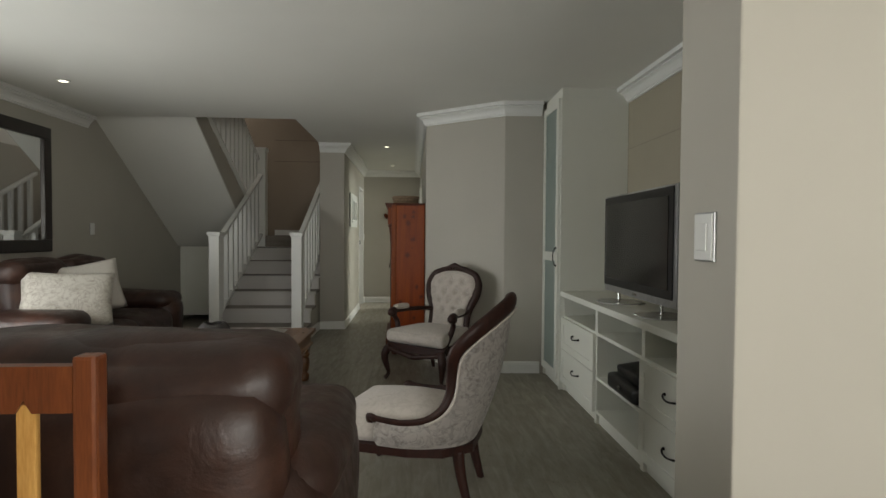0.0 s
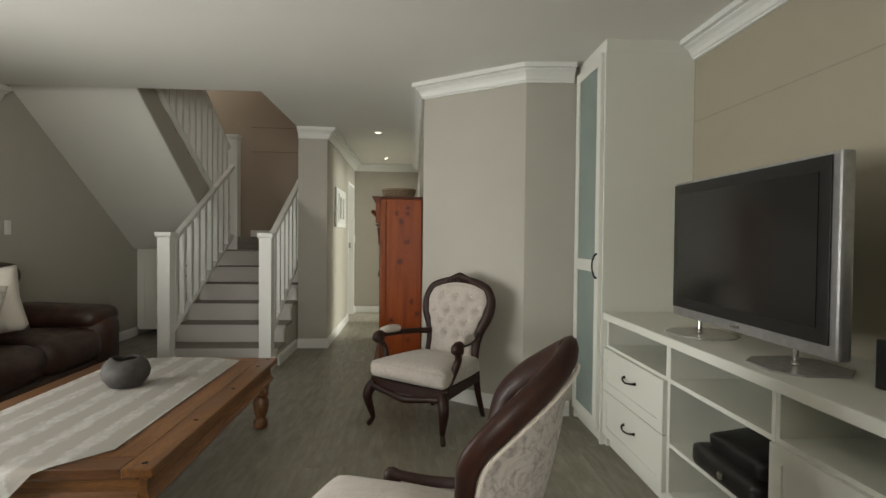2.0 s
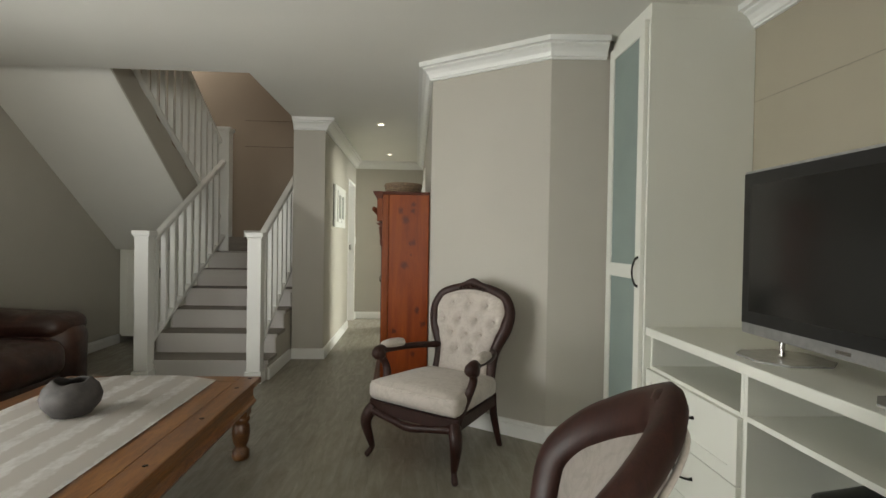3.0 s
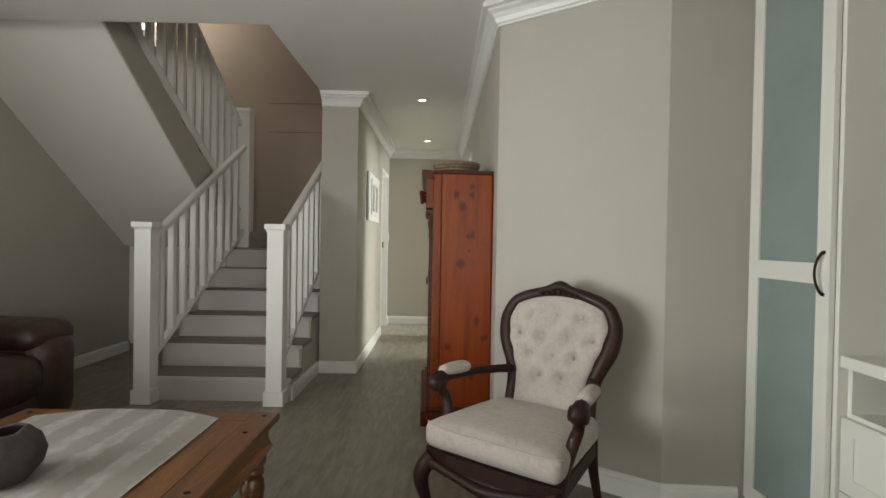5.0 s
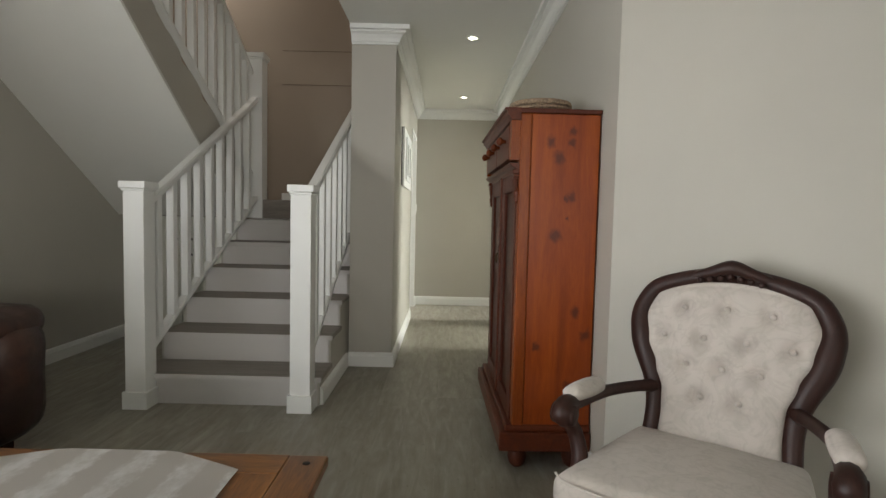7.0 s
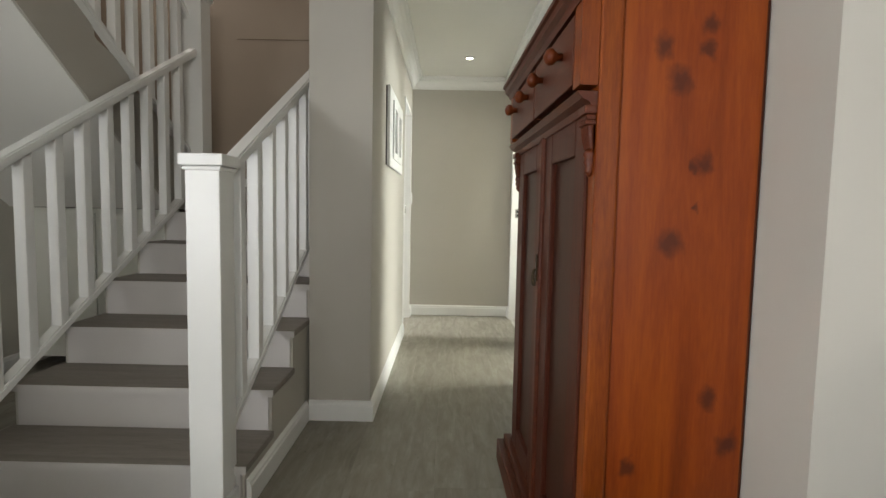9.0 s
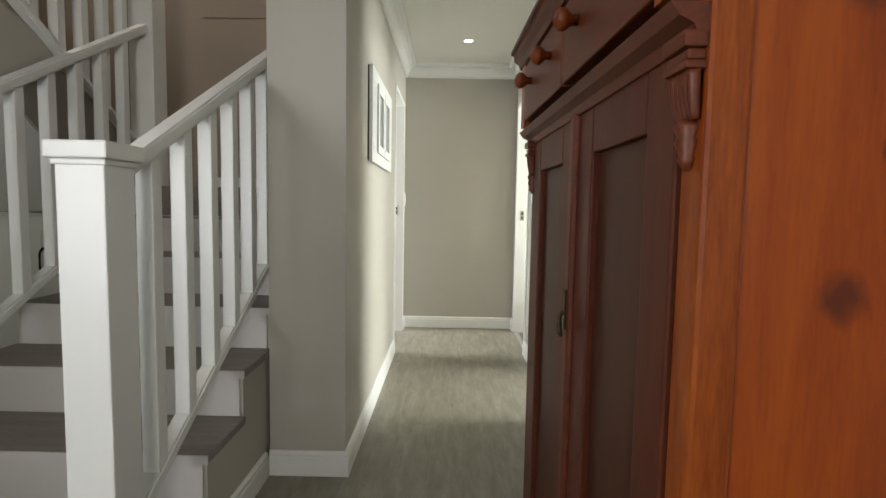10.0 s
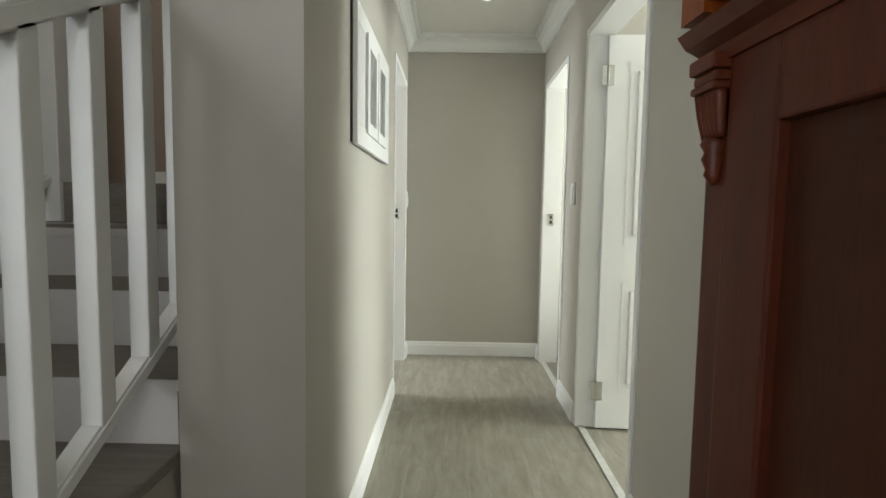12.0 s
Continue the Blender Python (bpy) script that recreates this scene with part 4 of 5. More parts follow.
tv = thing("television", pose(1.452, 2.56, UB + 0.042, 0, 0, -1.0), "large flat television with silver frame, screen off", "television")
TW, TZ0, TZ1 = 0.53, 0.065, 0.728
part("casing", boxes((-0.045, 0.0, -TW, TW, TZ0, TZ1), bevel=0.01), SILVER, tv, "silver plastic casing")
part("bezel", boxes((-0.052, -0.0455, -TW + 0.035, TW - 0.012, TZ0 + 0.045, TZ1 - 0.012), bevel=0.002), BLACK, tv)
part("screen", boxes((-0.0555, -0.0521, -TW + 0.085, TW - 0.06, TZ0 + 0.095, TZ1 - 0.06)), SCREEN, tv, "dark glossy screen")
for y in (-0.315, 0.315):
    ft = part("foot", prism(bmesh.new(), [(-0.155, y - 0.07), (-0.155, y + 0.07), (-0.09, y + 0.14), (0.06, y + 0.15), (0.13, y + 0.08), (0.13, y - 0.08), (0.06, y - 0.15), (-0.09, y - 0.14)][::-1], 0, 0.007), FOOT_GREY, tv, "grey glass foot plate")
    part("post", lathe(bmesh.new(), [(0.011, 0.0072), (0.012, 0.01), (0.0105, 0.014), (0.0105, TZ0 + 0.008)], 14, pose(-0.02, y, 0)), CHROME, ft)
part("rear_shell", boxes((0.0005, 0.05, -TW + 0.12, TW - 0.12, TZ0 + 0.08, TZ1 - 0.08), bevel=0.01), BLACK, tv)
part("badge", boxes((-0.0475, -0.0452, -0.03, 0.03, TZ0 + 0.018, TZ0 + 0.03)), CHROME, tv)

bag = thing("set_top_box", pose(1.40, 2.40, 0.318), "black glossy set-top devices stacked in the open shelf", "electronics")
part("lower_box", padded(bmesh.new(), (0.3, 0.42, 0.1), 0.03, (0.01, 0.01, 0.01), 6, 0.004, 1, pose(0, 0.0, 0.05)), BLACK, bag, "", True)
part("upper_box", padded(bmesh.new(), (0.26, 0.32, 0.08), 0.02, (0.005, 0.005, 0.008), 6, 0.003, 2, pose(0.02, -0.02, 0.137, 0, -8, 0)), BLACK, bag, "", True)
part("disc", lathe(bmesh.new(), [(0.016, 0), (0.016, 0.006), (0.01, 0.008)], 16, pose(-0.165, -0.04, 0.06, 0, -90, 0)), CHROME, bag)

av = thing("amplifier", pose(1.56, 1.66, UB + 0.042, 0, 0, 4), "black loudspeaker with a small receiver stacked on it", "amplifier")
part("speaker", boxes((-0.15, 0.16, -0.15, 0.15, 0, 0.235), bevel=0.015), BLACK, av)
part("grille", boxes((-0.156, -0.1505, -0.13, 0.13, 0.02, 0.215), bevel=0.002), DARKFRAME, av, "black cloth grille")
rc = part("receiver", boxes((-0.11, 0.13, -0.13, 0.11, 0.237, 0.345), bevel=0.008), BLACK, av)
part("dial", lathe(bmesh.new(), [(0.024, 0), (0.024, 0.018), (0.019, 0.022)], 20, pose(-0.11, -0.04, 0.30, 0, -90, 0)), CHROME, rc)
part("display", boxes((-0.1125, -0.1101, 0.0, 0.085, 0.285, 0.315)), SCREEN, rc)
ct = thing("centre_speaker", pose(1.58, 1.93, UB + 0.042), "small black loudspeaker beside the television", "loudspeaker")
part("body", boxes((-0.1, 0.1, -0.06, 0.06, 0, 0.15), bevel=0.006), BLACK, ct)

# ---- coffee table ----
TX0, TX1, TB0, TB1, TT = -1.89, -0.815, 2.35, 4.035, 0.44
tb = thing("coffee_table", pose(0, 0, 0), "long low carved sheesham wood coffee table", "table")
rim = 0.11
nb = 6
bw = (TX1 - TX0 - 2 * rim) / nb
for i in range(nb):
    part("top_board", boxes((TX0 + rim + bw * i + 0.0006, TX0 + rim + bw * (i + 1) - 0.0006, TB0 + rim, TB1 - rim, TT - 0.03, TT - 0.001)), SHEESHAM, tb)
for a, b in ((TX0, TX0 + rim - 0.001), (TX1 - rim + 0.001, TX1)):
    part("frame_board", boxes((a, b, TB0, TB1, TT - 0.032, TT), bevel=0.006), SHEESHAM, tb)
for a, b in ((TB0, TB0 + rim - 0.001), (TB1 - rim + 0.001, TB1)):
    part("frame_board", boxes((TX0 + rim, TX1 - rim, a, b, TT - 0.032, TT - 0.0003), bevel=0.003), SHEESHAM_X, tb)
PR = [(0, 0.30), (0.014, 0.30), (0.02, 0.315), (0.008, 0.325), (0.0, 0.345), (0.0, 0.385), (0.012, 0.395), (0.016, 0.407), (0, 0.407)]
for p in ([(TX0 + 0.035, TB0 + 0.035), (TX0 + 0.035, TB1 - 0.035)], [(TX1 - 0.035, TB1 - 0.035), (TX1 - 0.035, TB0 + 0.035)]):
    part("long_apron", sweep(bmesh.new(), [(o - 0.03 if o == 0 and z in (0.30, 0.407) else o, z) for o, z in PR], p), SHEESHAM, tb, "moulded apron")
for p in ([(TX0 + 0.066, TB1 - 0.035), (TX1 - 0.066, TB1 - 0.035)], [(TX1 - 0.066, TB0 + 0.035), (TX0 + 0.066, TB0 + 0.035)]):
    part("short_apron", sweep(bmesh.new(), [(o - 0.03 if o == 0 and z in (0.30, 0.407) else o, z) for o, z in PR], p), SHEESHAM_X, tb, "moulded apron")
for x in (TX0 + 0.085, TX1 - 0.085):
    for y in (TB0 + 0.085, TB1 - 0.085):
        lg = part("leg", lathe(bmesh.new(), [(0.038, 0), (0.046, 0.012), (0.046, 0.05), (0.034, 0.062), (0.03, 0.075), (0.043, 0.1), (0.05, 0.15), (0.045, 0.19), (0.034, 0.205), (0.048, 0.215), (0.048, 0.235), (0.036, 0.245)], 20, pose(x, y, 0)), SHEESHAM, tb, "turned leg", True)
        part("leg_block", boxes((x - 0.044, x + 0.044, y - 0.044, y + 0.044, 0.243, 0.405), bevel=0.004), SHEESHAM, lg)
for x, y in ((TX1 - 0.05, TB1 - 0.05), (TX1 - 0.05, TB0 + 0.05), (TX0 + 0.05, TB1 - 0.05), (TX1 - 0.06, TB1 - 0.24), (TX1 - 0.05, 3.32), (TX1 - 0.05, 2.84)):
    part("peg", lathe(bmesh.new(), [(0.011, 0), (0.011, 0.0014), (0.007, 0.003)], 12, pose(x, y, TT - 0.0005)), IRON, tb)


def runner():
    """Cloth with pointed ends that hangs over the near edge."""
    bm = bmesh.new()
    x0, x1, nx, ny = -1.78, -1.03, 22, 70
    y0, y1 = TB0 - 0.24, TB1 - 0.005
    rows = []
    for j in range(ny + 1):
        v = j / ny
        row = []
        for i in range(nx + 1):
            u = i / nx
            x = x0 + (x1 - x0) * u
            s = abs(u - 0.5) * 2
            near, far = y0 + 0.40 * s ** 1.05, y1 - 0.10 * max(0, s - 0.42) / 0.58
            y = near + (far - near) * v
            z = TT + 0.004 + 0.0022 * noise.noise((x * 5, y * 4, 2)) + 0.0015
            if y < TB0 - 0.022:
                drop = TB0 - 0.022 - y
                z, y = TT + 0.004 - drop, TB0 - 0.024 - 0.05 * drop + 0.010 * noise.noise((x * 9, 1, drop * 3)) * min(1, drop * 12)
            row.append(bm.verts.new((x, y, z)))
        rows.append(row)
    for a, b in zip(rows, rows[1:]):
        for i in range(nx):
            bm.faces.new((a[i], a[i + 1], b[i + 1], b[i]))
    bmesh.ops.solidify(bm, geom=bm.faces[:], thickness=0.003)
    return bm


rn = tagged(part("table_runner", runner(), RUNNER, None, "taupe and cream striped cloth runner hanging over the table edge", True), "", "table runner")

bw_ = thing("clay_bowl", pose(-1.435, 3.35, TT + 0.007), "round black clay pot with an uneven mouth", "bowl")
bm = bmesh.new()
lathe(bm, [(0.05, 0), (0.075, 0.006), (0.11, 0.05), (0.118, 0.085), (0.105, 0.125), (0.075, 0.152), (0.068, 0.156), (0.066, 0.15), (0.09, 0.125), (0.1, 0.085), (0.085, 0.04), (0.03, 0.02)], 36)
for v in bm.verts:
    if v.co.z > 0.14:
        a = math.atan2(v.co.y, v.co.x)
        v.co.z += 0.007 * math.sin(2 * a + 0.8) + 0.004 * math.sin(5 * a)
part("pot", bm, CLAY, bw_, "", True)


# ---- sofas ----
def sofa(m, length, label, seats, back_h=0.93, arm_w=0.32, depth=1.0, arm_h=0.64, inset=None):
    """A padded leather sofa: local x along its length, its front at -y, its back at +y."""
    s = thing("leather_sofa", m, label, "sofa", "brown leather sofas")
    hl = length / 2
    part("base", padded(bmesh.new(), (length - 0.1, depth - 0.12, 0.24), 0.05, (0, 0, 0), 6, 0.006, 1, pose(0, 0.0, 0.18)), LEATHER, s, "", True)
    for sx in (-1, 1):
        a = part("arm", padded(bmesh.new(), (arm_w, depth * 0.94, arm_h - 0.1), 0.13, (0.025, 0.02, 0.03), 9, 0.018, 3 + sx, pose(sx * (hl - arm_w / 2), -0.02, 0.06 + (arm_h - 0.1) / 2)), LEATHER, s, "", True)
        part("arm_pad", padded(bmesh.new(), (arm_w + 0.03, depth * 0.8, 0.17), 0.08, (0.01, 0.02, 0.02), 8, 0.018, 5 + sx, pose(sx * (hl - arm_w / 2), -0.05, arm_h - 0.075)), LEATHER, a, "", True)
        part("foot", boxes((sx * (hl - 0.2) - 0.03, sx * (hl - 0.2) + 0.03, -depth / 2 + 0.1, -depth / 2 + 0.16, 0, 0.08)), MAHOGANY, s)
        part("foot", boxes((sx * (hl - 0.2) - 0.03, sx * (hl - 0.2) + 0.03, depth / 2 - 0.18, depth / 2 - 0.12, 0, 0.08)), MAHOGANY, s)
    inner = length - 2 * (arm_w if inset is None else inset) + 0.06
    w = inner / seats
    for i in range(seats):
        x = -inner / 2 + w * (i + 0.5)
        part("seat_cushion", padded(bmesh.new(), (w - 0.006, depth * 0.74, 0.24), 0.09, (0.0, 0.03, 0.035), 10, 0.018, 11 + i, pose(x, -0.14, 0.39)), LEATHER, s, "", True)
        part("back_cushion", padded(bmesh.new(), (w - 0.004, 0.27, back_h - 0.44), 0.12, (0.0, 0.04, 0.03), 11, 0.026, 21 + i, pose(x, 0.21, 0.44 + (back_h - 0.44) / 2, -9, 0, 0)), LEATHER, s, "", True)
        rl = part("back_roll", padded(bmesh.new(), (w + 0.012, 0.30, 0.19), 0.09, (0.0, 0.025, 0.02), 12, 0.026, 31 + i, pose(x, 0.235, back_h - 0.095)), LEATHER, s, "", True)
        part("back_panel", padded(bmesh.new(), (w - 0.02, 0.2, back_h - 0.21), 0.09, (0.0, 0.03, 0.0), 11, 0.02, 41 + i, pose(x, depth / 2 - 0.13, 0.12 + (back_h - 0.21) / 2)), LEATHER, rl, "", True)
    return s


sofa(pose(-1.295, 0.985, 0, 0, 0, 180), 2.24, "dark brown padded leather sofa with its back to the dining table", 2, 0.995, 0.23, 0.90, 0.70, 0.11)
sofa(pose(-2.86, 4.15, 0, 0, 0, 90), 1.865, "dark brown leather sofa against the wall with pillows", 2, 1.03, 0.34, 1.02, 0.66)


def pillow(m, w, h, t, mat, label):
    bm = bmesh.new()
    n = 14
    g = {}
    for sgn in (-1, 1):
        for i in range(n + 1):
            for j in range(n + 1):
                u, v = i / n * 2 - 1, j / n * 2 - 1
                edge = i in (0, n) or j in (0, n)
                if edge and sgn == 1:
                    g[sgn, i, j] = g[-1, i, j]
                    continue
                k = max(0, (1 - u * u) * (1 - v * v)) ** 0.45
                pinch = 1 - 0.07 * (1 - abs(u)) * abs(v) ** 3 - 0.0
                pinch2 = 1 - 0.07 * (1 - abs(v)) * abs(u) ** 3
                g[sgn, i, j] = bm.verts.new((u * w / 2 * pinch2, sgn * k * t / 2 + 0.006 * noise.noise((u * 2, v * 2, sgn)), v * h / 2 * pinch))
    for sgn in (-1, 1):
        for i in range(n):
            for j in range(n):
                bm.faces.new((g[sgn, i, j], g[sgn, i + 1, j], g[sgn, i + 1, j + 1], g[sgn, i, j + 1]))
    ob = tagged(part("throw_pillow", bm, mat, None, label, True), "", "pillow", "sofa pillows")
    ob.matrix_world = m
    return ob


pillow(pose(-2.75, 4.01, 0.785, -22, -10, 34), 0.54, 0.46, 0.15, PILLOW2, "pale ribbed linen throw pillow on the sofa")
pillow(pose(-2.67, 3.66, 0.74, -28, 3, 30), 0.62, 0.46, 0.16, PILLOW, "cream throw pillow printed with faint script and leaves")


# ---- carved chairs ----
def shield(w, z0, z1, lean, arch, puff, y0, thick, dents=(), n=26, inset=0.0):
    """Upholstered back: half widths w at even heights, leaning back by lean; buttons press dents into it."""
    bm = bmesh.new()
    g = {}

    def half(v):
        f = v * (len(w) - 1)
        k = min(int(f), len(w) - 2)
        t = f - k
        t = t * t * (3 - 2 * t)
        return w[k] + (w[k + 1] - w[k]) * t - inset
    for side in (0, 1):
        for i in range(n + 1):
            for j in range(n + 1):
                u, v = i / n * 2 - 1, j / n
                x = u * half(v)
                z = z0 + (z1 - z0) * v + arch * (1 - abs(u) ** 2) * v ** 4
                e = max(0, (1 - u ** 6) * (1 - (2 * v - 1) ** 6)) ** 0.5
                y = y0 + lean * v
                if side == 0:
                    y -= puff * e
                    for du, dv in dents:
                        d2 = ((u - du) * half(v)) ** 2 + ((v - dv) * (z1 - z0)) ** 2
                        y += 0.036 * math.exp(-d2 / 0.0007)
                else:
                    y += thick * e
                g[side, i, j] = bm.verts.new((x, y, z))
    for side in (0, 1):
        for i in range(n):
            for j in range(n):
                bm.faces.new((g[side, i, j], g[side, i + 1, j], g[side, i + 1, j + 1], g[side, i, j + 1]))
    ring = [(i, 0) for i in range(n)] + [(n, j) for j in range(n)] + [(i, n) for i in range(n, 0, -1)] + [(0, j) for j in range(n, 0, -1)]
    for (a, b), (c, d) in zip(ring, ring[1:] + ring[:1]):
        bm.faces.new((g[0, a, b], g[0, c, d], g[1, c, d], g[1, a, b]))
    return bm


def button(parent, x, y, z):
    part("button", lathe(bmesh.new(), [(0.009, 0), (0.01, 0.004), (0.006, 0.008)], 12, pose(x, y, z, 90, 0, 0)), DAMASK, parent, "", True)


def cabriole(parent, x, y, dx, dy, h):
    part("leg", tube(bmesh.new(), [(x, y, h), (x + dx * 0.03, y + dy * 0.03, h * 0.86), (x + dx * 0.045, y + dy * 0.045, h * 0.66), (x + dx * 0.015, y + dy * 0.015, h * 0.3), (x + dx * 0.01, y + dy * 0.01, 0.06), (x + dx * 0.035, y + dy * 0.035, 0.022), (x + dx * 0.045, y + dy * 0.045, 0.012)], [0.034, 0.038, 0.034, 0.021, 0.016, 0.019, 0.012], 5, 10), MAHOGANY, parent, "", True)


def armchair(m):
    c = thing("armchair", m, "carved mahogany armchair in buttoned cream damask", "armchair")
    fw, bw, d, sh = 0.315, 0.24, 0.29, 0.31
    part("seat_frame", prism(bmesh.new(), [(-fw, -d), (-fw * 0.6, -d - 0.025), (fw * 0.6, -d - 0.025), (fw, -d), (bw, d), (-bw, d)], sh - 0.03, sh + 0.035), MAHOGANY, c)
    part("front_apron", tube(bmesh.new(), [(-fw + 0.02, -d - 0.012, sh - 0.02), (-0.12, -d - 0.03, sh - 0.045), (0, -d - 0.035, sh - 0.06), (0.12, -d - 0.03, sh - 0.045), (fw - 0.02, -d - 0.012, sh - 0.02)], [0.024, 0.02, 0.026, 0.02, 0.024], 5, 8), MAHOGANY, c, "carved front apron", True)
    bm = padded(bmesh.new(), (2 * fw + 0.005, 2 * d + 0.02, 0.115), 0.04, (0.005, 0.012, 0.028), 11, 0.003, 3, pose(0, -0.015, sh + 0.095))
    for v in bm.verts:
        k = (v.co.y + d) / (2 * d)
        v.co.x *= 1 - 0.2 * max(0, min(1, k))
    seat = part("seat_cushion", bm, DAMASK, c, "cream damask seat", True)
    part("piping", tube(bmesh.new(), [(-fw - 0.004, -d + 0.02, sh + 0.137), (-fw * 0.7, -d - 0.028, sh + 0.14), (fw * 0.7, -d - 0.028, sh + 0.14), (fw + 0.004, -d + 0.02, sh + 0.137)], [0.004, 0.004], 6, 6), DAMASK, seat, "", True)
    for sx in (-1, 1):
        cabriole(c, sx * (fw - 0.03), -d + 0.005, sx * 0.75, -0.8, sh)
        part("back_leg", tube(bmesh.new(), [(sx * (bw - 0.02), d - 0.01, sh + 0.04), (sx * (bw - 0.02), d + 0.02, 0.2), (sx * (bw - 0.01), d + 0.09, 0.0)], [0.028, 0.024, 0.017], 6, 8), MAHOGANY, c, "", True)
    w = [0.185, 0.18, 0.185, 0.215, 0.25, 0.262, 0.235]
    z0, z1, lean = 0.43, 0.925, 0.13
    dents = [(du, dv) for dv, us in ((0.87, (-0.5, 0, 0.5)), (0.70, (-0.75, -0.25, 0.25, 0.75)), (0.53, (-0.5, 0, 0.5)), (0.34, (-0.3, 0.3))) for du in us]
    bk = part("back_cushion", shield(w, z0, z1, lean, 0.05, 0.05, d - 0.02, 0.02, dents, 44), DAMASK, c, "buttoned cream damask back", True)

    def half(v):
        f = v * (len(w) - 1)
        k = min(int(f), len(w) - 2)
        t = f - k
        t = t * t * (3 - 2 * t)
        return w[k] + (w[k + 1] - w[k]) * t
    for du, dv in dents:
        button(bk, du * half(dv), d - 0.02 + lean * dv - 0.022, z0 + (z1 - z0) * dv + 0.05 * (1 - du * du) * dv ** 4)
    off = 0.022
    pts = []
    for k in range(0, 11):
        v = k / 10
        pts.append((-(half(v) + off), d - 0.012 + lean * v, z0 + (z1 - z0) * v))
    pts = [(-0.2, d - 0.02, sh + 0.02)] + pts[:-1] + [(-0.235, d + lean - 0.01, 0.937), (-0.15, d + lean, 0.972), (-0.07, d + lean + 0.005, 0.99)]
    fr = pts + [(0, d + lean + 0.008, 1.0)] + [(-x, y, z) for x, y, z in pts[::-1]]
    part("back_frame", tube(bmesh.new(), fr, [0.026, 0.029, 0.031, 0.034, 0.04, 0.042, 0.035, 0.032, 0.03, 0.031, 0.03, 0.032, 0.035, 0.042, 0.04, 0.034, 0.031, 0.029, 0.026], 4, 10), MAHOGANY, c, "polished balloon-shaped back frame", True)
    cr = part("crest", tube(bmesh.new(), [(-0.13, d + lean - 0.012, 0.985), (-0.06, d + lean - 0.015, 1.007), (0, d + lean - 0.015, 1.025), (0.06, d + lean - 0.015, 1.007), (0.13, d + lean - 0.012, 0.985)], [0.012, 0.02, 0.027, 0.02, 0.012], 5, 8), MAHOGANY, c, "carved crest", True)
    for i in range(-3, 4):
        part("carving", lathe(bmesh.new(), [(0.004, 0), (0.011, 0.004), (0.006, 0.009)], 10, pose(i * 0.03, d + lean - 0.038, 0.996 - abs(i) * 0.006, 90, 0, 0)), MAHOGANY, cr, "", True)
    for sx in (-1, 1):
        a = part("arm", tube(bmesh.new(), [(sx * 0.205, d + 0.02, 0.60), (sx * 0.25, d - 0.06, 0.605), (sx * 0.30, d - 0.2, 0.61), (sx * 0.325, -0.08, 0.615), (sx * 0.335, -0.17, 0.62), (sx * 0.335, -0.205, 0.60), (sx * 0.325, -0.19, 0.575)], [0.024, 0.02, 0.02, 0.022, 0.03, 0.034, 0.022], 5, 10), MAHOGANY, c, "curved scroll arm", True)
        part("scroll", lathe(bmesh.new(), [(0.01, -0.036), (0.03, -0.034), (0.036, 0), (0.03, 0.034), (0.01, 0.036)], 16, pose(sx * 0.335, -0.185, 0.595, 0, 90, 0)), MAHOGANY, a, "", True)
        part("arm_pad", padded(bmesh.new(), (0.062, 0.19, 0.045), 0.022, (0.004, 0.004, 0.01), 7, 0, 0, pose(sx * 0.325, -0.055, 0.642, 1, 0, sx * 8)), DAMASK, a, "cream damask arm pad", True)
        part("arm_post", tube(bmesh.new(), [(sx * 0.328, -0.185, 0.58), (sx * 0.318, -0.14, 0.53), (sx * 0.295, -0.15, 0.45), (sx * 0.285, -0.225, 0.36), (sx * 0.285, -0.27, sh)], [0.02, 0.024, 0.026, 0.03, 0.034], 5, 10), MAHOGANY, a, "", True)
    return c


armchair(pose(0.208, 3.99, 0, 0, 0, -38) @ Matrix.Diagonal((0.96, 0.88, 0.955, 1)))


